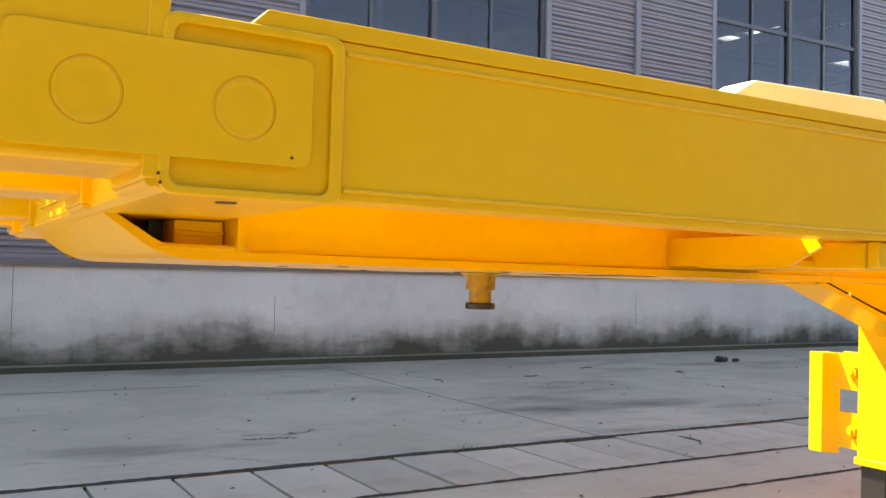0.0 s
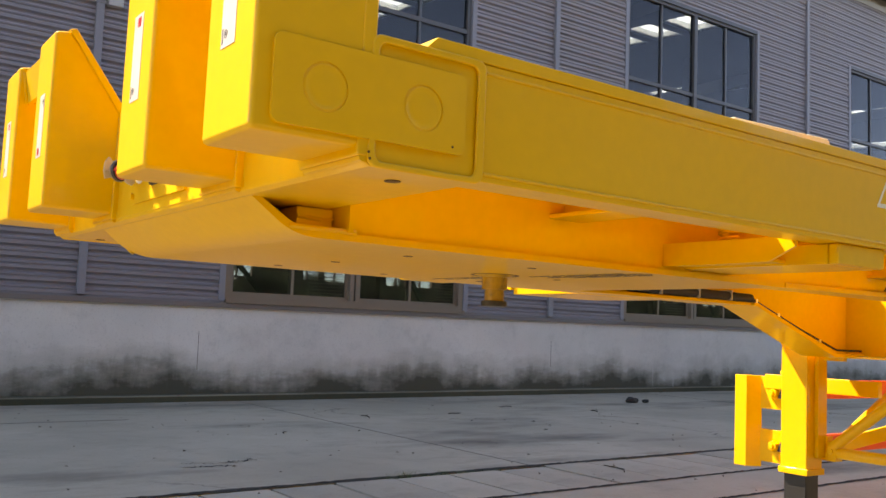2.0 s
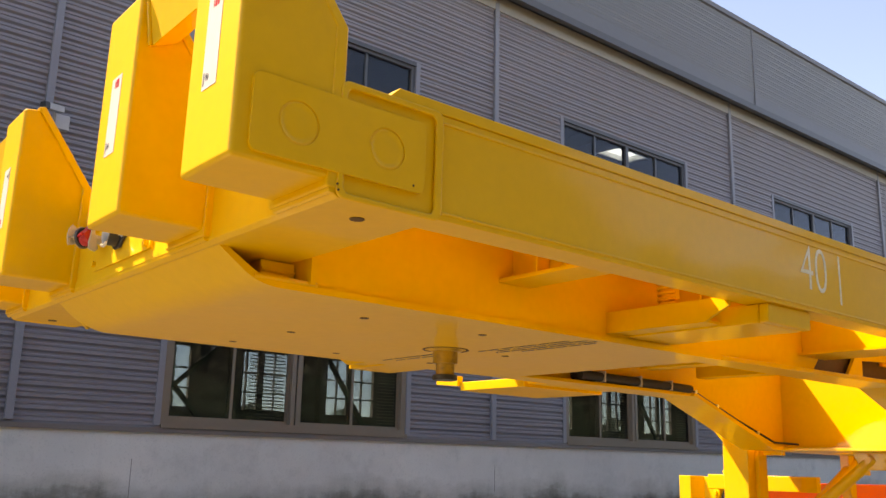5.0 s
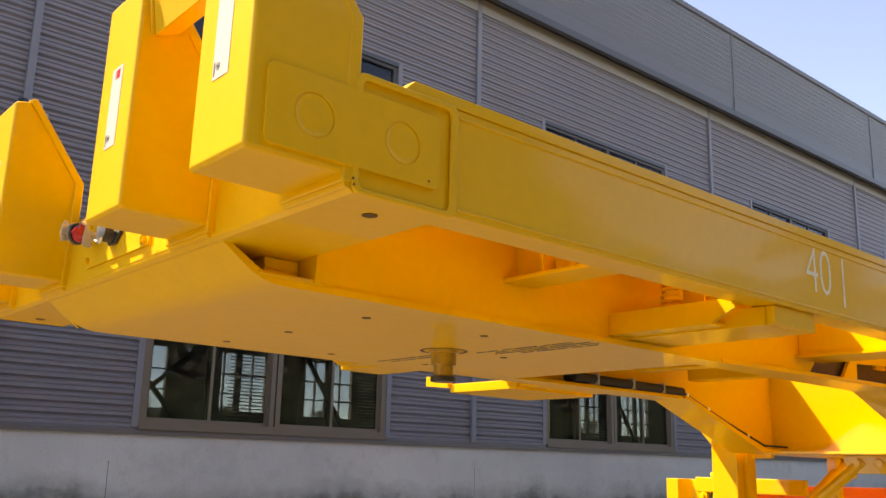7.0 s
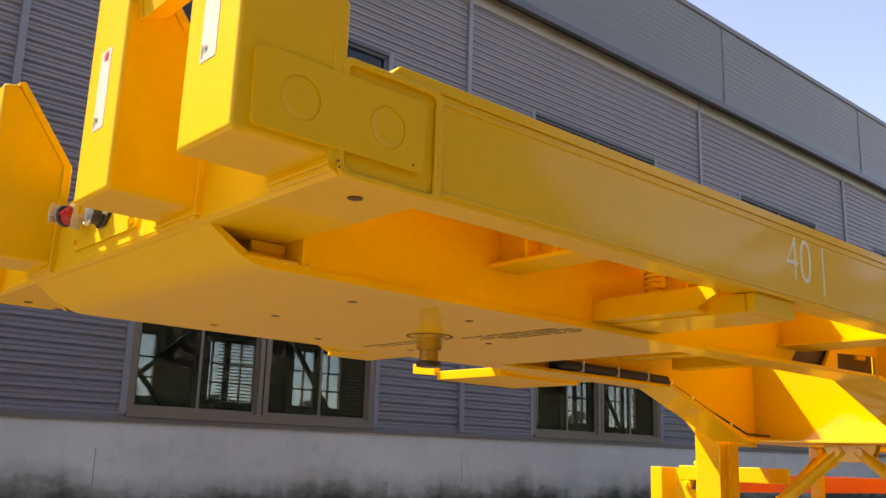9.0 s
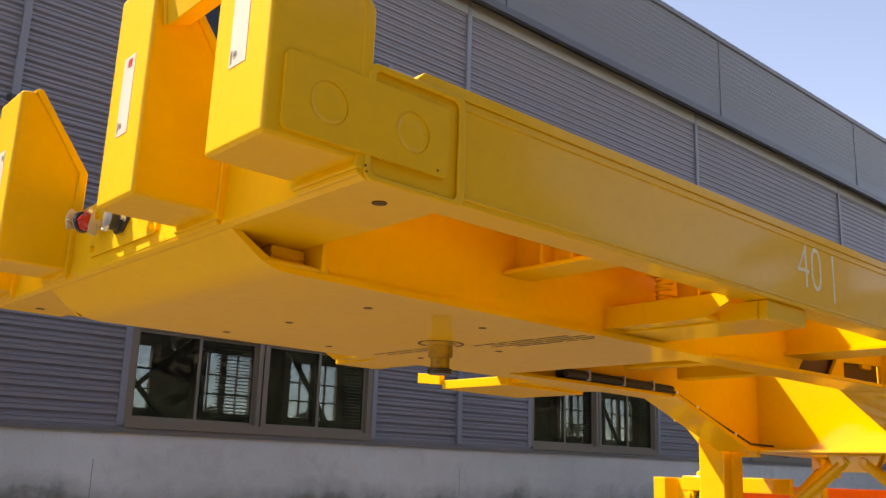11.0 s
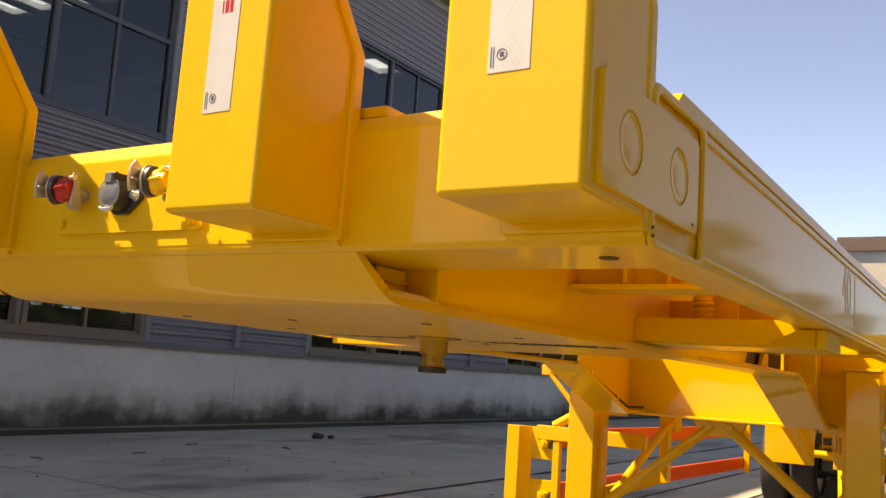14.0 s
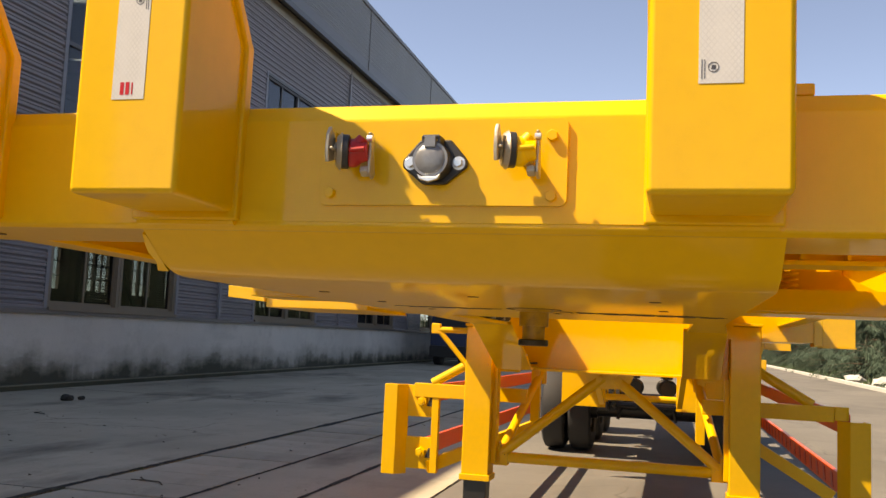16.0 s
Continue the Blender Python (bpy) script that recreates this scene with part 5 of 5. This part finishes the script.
for x in (10.1, 11.4, 12.7):
    bm = B()
    tube(bm, (x, -0.58, 0.50), (x, 0.58, 0.50), 0.095, 16)
    part("axle", bm, BLACK_STEEL, chassis, smooth=True)
    for s in (-1, 1):
        wheel_end(x, s)
        bm = B()
        for k in range(5):
            box(bm, x - 0.5 + 0.06 * k, x + 0.5 - 0.06 * k, s * 0.47 - 0.04, s * 0.47 + 0.04, 0.60 + 0.022 * k, 0.62 + 0.022 * k)
        part("leaf_spring", bm, BLACK_STEEL, chassis)
        bm = B()
        prism(bm, [(x - 0.72, 1.09), (x - 0.52, 1.09), (x - 0.56, 0.62), (x - 0.68, 0.62)], "y", s * 0.47 - 0.055, s * 0.47 + 0.055)
        hanger = part("spring_hanger", bm, YELLOW, chassis, bevel=0.004)
        bm = B()
        for z in (0.68, 0.78):
            box(bm, x - 0.745, x - 0.60, s * 0.47 - 0.038, s * 0.47 + 0.038, z, z + 0.07)
        part("spring_eye", bm, BLACK_STEEL, hanger, "black spring ends in the hanger", bevel=0.006)
        bm = B()
        box(bm, x - 0.70, x - 0.56, s * 0.47 - 0.06, s * 0.47 + 0.06, 0.52, 0.6195)
        part("shackle", bm, BLACK_STEEL, hanger, bevel=0.01)
        bm = B()
        tube(bm, (x - 0.19, s * 0.12, 0.55), (x - 0.19, s * 0.60, 0.55), 0.026, 10)
        tube(bm, (x - 0.19, s * 0.30, 0.55), (x - 0.19, s * 0.33, 0.40), 0.020, 8)
        part("brake_camshaft", bm, BLACK_STEEL, chassis, smooth=True)
        bm = B()
        bar(bm, (x - 0.60, s * 0.36, 0.60), (x - 0.05, s * 0.36, 0.52), 0.045, 0.045)
        part("radius_rod", bm, BLACK_STEEL, chassis, bevel=0.004)
for x in (4.9, 6.4, 7.9, 9.4, 10.5, 11.9, 13.2, 14.6):
    bm = B()
    box(bm, x, x + 0.1, -0.438, 0.438, 1.11, 1.30)
    part("cross_member", bm, YELLOW, chassis)
for x, y in ((9.35, 0.12), (9.35, -0.24), (9.7, 0.22), (9.7, -0.2)):
    bm = B()
    tube(bm, (x, y, 0.80), (x + 0.13, y, 0.80), 0.085, 18)
    tube(bm, (x + 0.13, y, 0.80), (x + 0.155, y, 0.80), 0.098, 18)
    tube(bm, (x + 0.155, y, 0.80), (x + 0.30, y, 0.80), 0.088, 18)
    chamber = part("brake_chamber", bm, BLACK_STEEL, chassis, "black brake chamber", bevel=0.008)
    bm = B()
    box(bm, x + 0.14, x + 0.155, y - 0.05, y + 0.05, 0.899, 1.08)
    part("chamber_bracket", bm, BLACK_STEEL, chamber)
bm = B()
tube(bm, (9.2, -0.6, 0.69), (9.2, 0.6, 0.69), 0.036)
part("tie_tube", bm, YELLOW, chassis, smooth=True)
bm = B()
tube(bm, (8.2, -0.46, 0.90), (8.2, -1.0, 0.90), 0.16, 20)
part("air_tank", bm, YELLOW, chassis, smooth=True)


# ---- loose things on the yard ----
def lump(name, at, size, material, label, category, seed):
    r = random.Random(seed)
    bm = B()
    bmesh.ops.create_icosphere(bm, subdivisions=2, radius=1.0)
    for v in bm.verts:
        k = 0.75 + 0.5 * r.random()
        v.co = Vector((v.co.x * size[0] * k, v.co.y * size[1] * k, max(-0.6, v.co.z) * size[2] * k + size[2] * 0.55))
    ob = thing(name, bm, material, label, category)
    ob.location = at
    return ob


lump("stone", (11.72, 9.02, 0), (0.13, 0.08, 0.065), STONE, "dark lump of dirt lying on the concrete yard", "stone", 3)
lump("stone", (11.98, 8.95, 0), (0.07, 0.05, 0.04), STONE, "small dark lump of dirt on the concrete yard", "stone", 4)


def twig(at, yaw, length, seed):
    r = random.Random(seed)
    bm = B()
    p = Vector((0, 0, 0.012))
    a = 0
    for i in range(4):
        a += r.uniform(-0.5, 0.5)
        q = p + Vector((math.cos(a), math.sin(a), 0)) * length / 4
        q.z = 0.008 + 0.012 * r.random()
        tube(bm, p, q, 0.006, 6)
        if i in (1, 2):
            b2 = a + r.choice((-0.8, 0.8))
            tube(bm, q, q + Vector((math.cos(b2), math.sin(b2), 0.05)) * length * 0.25, 0.004, 5)
        p = q
    ob = thing("twig", bm, TWIG, "dry brown twig lying on the concrete yard", "twig", group="twigs on the yard")
    ob.matrix_basis = Matrix.Translation(at) @ Matrix.Rotation(yaw, 4, "Z")


for i, (x, y, yaw, ln) in enumerate(((5.73, 8.07, 0.6, 0.32), (7.14, 8.27, 0.1, 0.22), (8.6, 8.9, -0.2, 0.25), (9.6, 7.8, 0.3, 0.35), (4.0, 7.0, 1.2, 0.12), (5.6, 3.6, 0.9, 0.4))):
    twig((x, y, 0), yaw, ln, 20 + i)

# open cracks in the yard
def crack_line(a, c, seed, wide):
    r = random.Random(seed)
    bm = B()
    n = 26
    last = None
    for i in range(n + 1):
        f = i / n
        x, y = a[0] + (c[0] - a[0]) * f + r.gauss(0, 0.012), a[1] + (c[1] - a[1]) * f + r.gauss(0, 0.03)
        k = wide * r.uniform(0.3, 1.0) * min(1.0, 5 * f + 0.1, 5 * (1 - f) + 0.1)
        pair = (bm.verts.new((x, y - k, 0.0041)), bm.verts.new((x, y + k, 0.0041)))
        if last:
            bm.faces.new((last[0], pair[0], pair[1], last[1]))
        last = pair
    part("yard_crack", bm, JOINT, ground, "jagged open crack in the concrete")


for i, (a, c, wide) in enumerate((((2.25, 5.30), (2.7, 5.27), 0.024), ((2.62, 5.42), (3.02, 5.50), 0.02), ((2.3, 5.5), (2.62, 5.42), 0.012), ((5.1, 4.3), (5.6, 7.4), 0.005), ((6.2, 7.9), (7.4, 7.6), 0.012), ((8.2, 9.3), (10.4, 8.2), 0.006))):
    crack_line(a, c, 80 + i, wide)

# crumbs and leaves
rr = random.Random(7)
bm = B()
for i in range(260):
    x, y = rr.uniform(-1, 18), rr.uniform(2.0, 10.8)
    s = rr.uniform(0.008, 0.03)
    a = rr.uniform(0, 6.28)
    c, d = math.cos(a) * s, math.sin(a) * s
    vs = [bm.verts.new((x + px, y + py, 0.004 + pz)) for px, py, pz in ((c, d, 0), (-d * 0.5, c * 0.5, rr.uniform(0.002, 0.014)), (-c, -d, 0), (d * 0.5, -c * 0.5, 0.003))]
    bm.faces.new(vs)
thing("yard_litter", bm, TWIG, "scattered dry leaves and crumbs on the concrete", "litter", "stuff")


def weed(at, seed, h):
    r = random.Random(seed)
    ob = empty("weed", "small tuft of weeds growing from the slab joint", "weed", at, "weeds in the joint")
    for i in range(26):
        bm = B()
        a, ln = r.uniform(0, 6.28), h * r.uniform(0.5, 1.2)
        x, y = r.gauss(0, 0.06), r.gauss(0, 0.015)
        tip = Vector((x + math.cos(a) * ln * 0.8, y + math.sin(a) * ln * 0.8, ln * 0.7))
        w = Vector((-math.sin(a), math.cos(a), 0)) * 0.004
        bm.faces.new([bm.verts.new(v) for v in (Vector((x, y, 0)) - w, Vector((x, y, 0)) + w, tip)])
        part("blade", bm, LEAF, ob)


for i, (x, h) in enumerate(((3.7, 0.10), (3.95, 0.06), (1.2, 0.04), (6.2, 0.05), (9.5, 0.06), (3.45, 0.05), (3.57, 0.07), (3.84, 0.05), (4.1, 0.06), (4.3, 0.04), (4.62, 0.05), (5.1, 0.04))):
    weed((x, TR1 - 0.02, -0.01), 40 + i, h)

# ---- distance ----
# dark blue truck parked by the wall
truck = empty("parked_truck", "dark blue parked truck cab beside the factory wall", "truck", (37.0, 8.55, 0))
bm = B()
prism(bm, [(0.0, 0.55), (0.0, 1.5), (0.25, 2.75), (2.1, 2.85), (2.1, 0.55)], "y", -1.2, 1.2)
part("cab", bm, BLUE, truck, bevel=0.06)
bm = B()
prism(bm, [(0.0, 1.6), (-0.03, 1.62), (0.19, 2.6), (0.22, 2.58)], "y", -1.02, 1.02)
part("windscreen", bm, BLACK, truck)
bm = B()
box(bm, -0.12, 0.05, -1.2, 1.2, 0.35, 0.85)
part("bumper", bm, BLACK_STEEL, truck, bevel=0.04)
bm = B()
box(bm, 2.1, 8.0, -0.45, 0.45, 0.7, 0.98)
part("frame", bm, BLACK_STEEL, truck)
bm = B()
box(bm, 2.5, 8.0, -1.2, 1.2, 1.1, 2.6)
part("cargo_body", bm, BLUE, truck, bevel=0.02)
for x in (0.9, 5.6, 6.9):
    for s in (-1, 1):
        bm = B()
        tube(bm, (x, s * 0.85, 0.5), (x, s * 1.17, 0.5), 0.5, 28)
        wh = part("wheel", bm, RUBBER, truck, bevel=0.03)
        bm = B()
        tube(bm, (x, s * 1.171, 0.5), (x, s * 1.18, 0.5), 0.27, 20)
        part("rim", bm, STEEL_CHROME, wh)

# second yellow chassis further down the road
far = empty("parked_chassis", "yellow container chassis parked further down the yard", "trailer", (74.0, -5.9, 0))
for s in (-1, 1):
    bm = B()
    box(bm, 0, 11.5, s * 0.45 - 0.07, s * 0.45 + 0.07, 1.05, 1.4)
    part("main_beam", bm, YELLOW, far, bevel=0.01)
    bm = B()
    box(bm, 0.4, 0.55, s * 0.6 - 0.07, s * 0.6 + 0.07, 0.0, 1.1)
    part("landing_leg", bm, YELLOW, far)
    for x in (8.4, 9.7, 11.0):
        bm = B()
        tube(bm, (x, s * 0.75, 0.5), (x, s * 1.2, 0.5), 0.5, 26)
        part("wheel", bm, RUBBER, far, bevel=0.03)
for x in (0.0, 3.5, 7.0, 11.2):
    bm = B()
    box(bm, x, x + 0.25, -1.2, 1.2, 1.2, 1.42)
    part("bolster", bm, YELLOW, far, bevel=0.01)

# planted strip with kerb and cedars
bm = B()
box(bm, -60, 160, -7.65, -7.45, -0.05, 0.14)
thing("kerb", bm, CURB, "pale concrete kerb of the planted strip", "kerb", "structure", bevel=0.02)
bm = B()
r = random.Random(11)
for i in range(5200):
    x, y = r.uniform(18, 90), r.uniform(-14, -7.7)
    a, h = r.uniform(0, 6.28), r.uniform(0.05, 0.22)
    w = Vector((math.cos(a), math.sin(a), 0)) * 0.05
    p = Vector((x, y, 0.0))
    bm.faces.new([bm.verts.new(v) for v in (p - w, p + w, p + Vector((r.uniform(-0.1, 0.1), r.uniform(-0.1, 0.1), h)))])
thing("grass", bm, LEAF, "rough green grass in the planted strip", "grass", "stuff")


def cedar(seed, height, spread):
    """A cedar: tapered trunk, drooping tiers of limbs, and sprays of short needles along them."""
    r = random.Random(seed)
    t = empty("cedar_tree", "dark green cedar with drooping branches in the planted strip", "tree", group="cedars along the road")
    bm = B()
    tube(bm, (0, 0, 0), (0.05, 0.02, height * 0.5), 0.16, 10, 0.09)
    tube(bm, (0.05, 0.02, height * 0.5), (0, 0, height * 0.97), 0.09, 8, 0.015)
    trunk_bm, leaf = bm, B()
    z = 0.35
    while z < height * 0.96:
        k = 1 - z / height
        for q in range(r.randint(5, 7)):
            a = r.uniform(0, 6.28)
            ln = spread * (0.25 + 0.85 * k) * r.uniform(0.7, 1.15)
            d = Vector((math.cos(a), math.sin(a), 0))
            p0 = Vector((0, 0, z + r.uniform(-0.12, 0.12)))
            prev = p0
            for m in range(1, 6):
                f = m / 5
                p = p0 + d * ln * f + Vector((0, 0, 0.22 * ln * f - 0.42 * ln * f * f))
                tube(trunk_bm, prev, p, 0.03 * (1.1 - f), 5, 0.025 * (1.05 - f))
                for u in range(int(16 + 22 * k)):
                    c = prev.lerp(p, r.random()) + Vector((r.gauss(0, 0.10), r.gauss(0, 0.10), r.gauss(-0.02, 0.05)))
                    sd = (0.5 * d + Vector((r.gauss(0, 0.55), r.gauss(0, 0.55), r.gauss(-0.75, 0.25)))).normalized()
                    w = sd.cross(Vector((r.gauss(0, 1), r.gauss(0, 1), r.gauss(0, 1)))).normalized() * r.uniform(0.008, 0.02)
                    s = r.uniform(0.16, 0.42)
                    leaf.faces.new([leaf.verts.new(v) for v in (c, c + sd * s * 0.4 + w, c + sd * s + Vector((0, 0, -0.05)), c + sd * s * 0.4 - w)])
                prev = p
        z += height * 0.075
    part("trunk", trunk_bm, BARK, t, smooth=True)
    part("crown", leaf, NEEDLE, t)
    return t


trees = [cedar(1, 3.4, 2.3), cedar(2, 4.2, 2.5)]
spots = [(30.5, -10.2), (35.0, -9.6), (40.0, -10.4), (45.5, -9.4), (51.0, -10.4), (57.0, -9.5), (64.0, -10.0), (72.0, -9.6), (26.5, -11.2), (33.0, -13.0), (43.0, -13.5), (54.0, -13.0), (80.0, -9.4), (88.0, -9.9), (97.0, -9.3), (107.0, -9.8), (118.0, -9.2), (84.0, -12.5), (92.0, -13.0)]
rt = random.Random(5)
for i, (x, y) in enumerate(spots):
    m = Matrix.Translation((x, y, 0)) @ Matrix.Rotation(rt.uniform(0, 6.28), 4, "Z")
    if i < 2:
        trees[i].matrix_basis = m
    else:
        copy_thing(trees[i % 2], m)

# extra cedars, mostly out of view, added to darken reflections in glass and paint
for i in range(62):
    x = -42 + 2.5 * i + rt.uniform(-0.8, 0.8)
    k = rt.uniform(2.2, 3.0) * (1.0 if x < 18 else 0.5)
    copy_thing(trees[i % 2], Matrix.Translation((x, -15.5 + rt.uniform(-2.5, 2), 0)) @ Matrix.Rotation(rt.uniform(0, 6.28), 4, "Z") @ Matrix.Scale(k, 4))
for i in range(14):
    x = -12 + 6.0 * i + rt.uniform(-1.5, 1.5)
    k = rt.uniform(0.9, 1.25)
    copy_thing(trees[i % 2], Matrix.Translation((x, 43.0 + rt.uniform(-2, 2), 0)) @ Matrix.Rotation(rt.uniform(0, 6.28), 4, "Z") @ Matrix.Scale(k, 4))

# taller trees added behind the cedars to darken what the rail reflects
for i in range(18):
    x = 34 + 6.4 * i + rt.uniform(-2, 2)
    copy_thing(trees[i % 2], Matrix.Translation((x, -23 + rt.uniform(-2.5, 2.5), 0)) @ Matrix.Rotation(rt.uniform(0, 6.28), 4, "Z") @ Matrix.Scale(rt.uniform(2.8, 3.8), 4))

# dense unseen wood, added across the road so the panes reflect dark foliage
rw = random.Random(77)
verts, faces = [], []
for i in range(42000):
    x = rw.uniform(-60, 75)
    top = 8.6 + 2.2 * noise.noise(Vector((x * 0.16, 3.1, 0))) + 0.9 * noise.noise(Vector((x * 0.7, 9.0, 0)))
    z = top * rw.random() ** 0.8
    c = Vector((x, -21.5 + rw.uniform(-1.6, 1.6) - 0.12 * z, z))
    u = Vector((rw.gauss(0, 1), rw.gauss(0, 1), rw.gauss(0, 1))).normalized()
    w = u.cross(Vector((rw.gauss(0, 1), rw.gauss(0, 1), rw.gauss(0, 1)))).normalized()
    k = rw.uniform(0.3, 0.66)
    n0 = len(verts)
    verts += [c - u * k, c + w * k * 0.45, c + u * k, c - w * k * 0.45]
    faces.append((n0, n0 + 1, n0 + 2, n0 + 3))
me = bpy.data.meshes.new("wood")
me.from_pydata(verts, [], faces)
me.materials.append(WOODS)
tagged(new("wood", me), "dense dark green wood across the road, added unseen for dark reflections", "trees", "", "stuff")

# pale boulders at the foot of the cedars
for i, (x, y) in enumerate(((34.5, -8.3), (38.2, -8.5), (42.0, -8.2))):
    lump("boulder", (x, y, 0), (0.5, 0.4, 0.26), CURB, "pale boulder lying at the foot of the cedars", "boulder", 60 + i)

# beige house beyond
house = empty("house", "beige rendered annex house with a brown roof edge", "house", (75.0, 5.9, 0))
bm = B()
box(bm, 0, 12, 0, 3.9, 0, 12.6)
part("wall", bm, BEIGE, house)
bm = B()
box(bm, -0.3, 12.3, -0.3, 4.2, 12.6, 13.7)
part("roof", bm, BROWN_ROOF, house)
for k in range(2):
    for z in (1.5, 5.0):
        bm = B()
        box(bm, -0.03, 0.05, 0.5 + 1.7 * k, 1.6 + 1.7 * k, z, z + 1.6)
        part("window", bm, FRAME_UP, house)

# ---- drain cover slabs, one by one ----
drain = empty("drain_cover_row", "row of concrete cover slabs over the yard drain", "drain cover", (0, 0, 0), kind="structure")
meshes = []
rs = random.Random(9)
for v in range(4):
    bm = B()
    box(bm, 0.006, 0.512 + 0.003 * v, TR0 + 0.028, TR1 - 0.034, -0.05, 0.003 + 0.001 * v)
    for vert in bm.verts:
        vert.co += Vector((rs.uniform(-0.004, 0.004), rs.uniform(-0.008, 0.008), 0))
    meshes.append(finish("cover_slab", bm, SLAB, 0.005))
for i in range(110):
    o = new("cover_slab", meshes[rs.randrange(4)])
    o.parent = drain
    o.location = (2.51 + 0.536 * (i - 12), 0, rs.uniform(-0.006, 0.004))
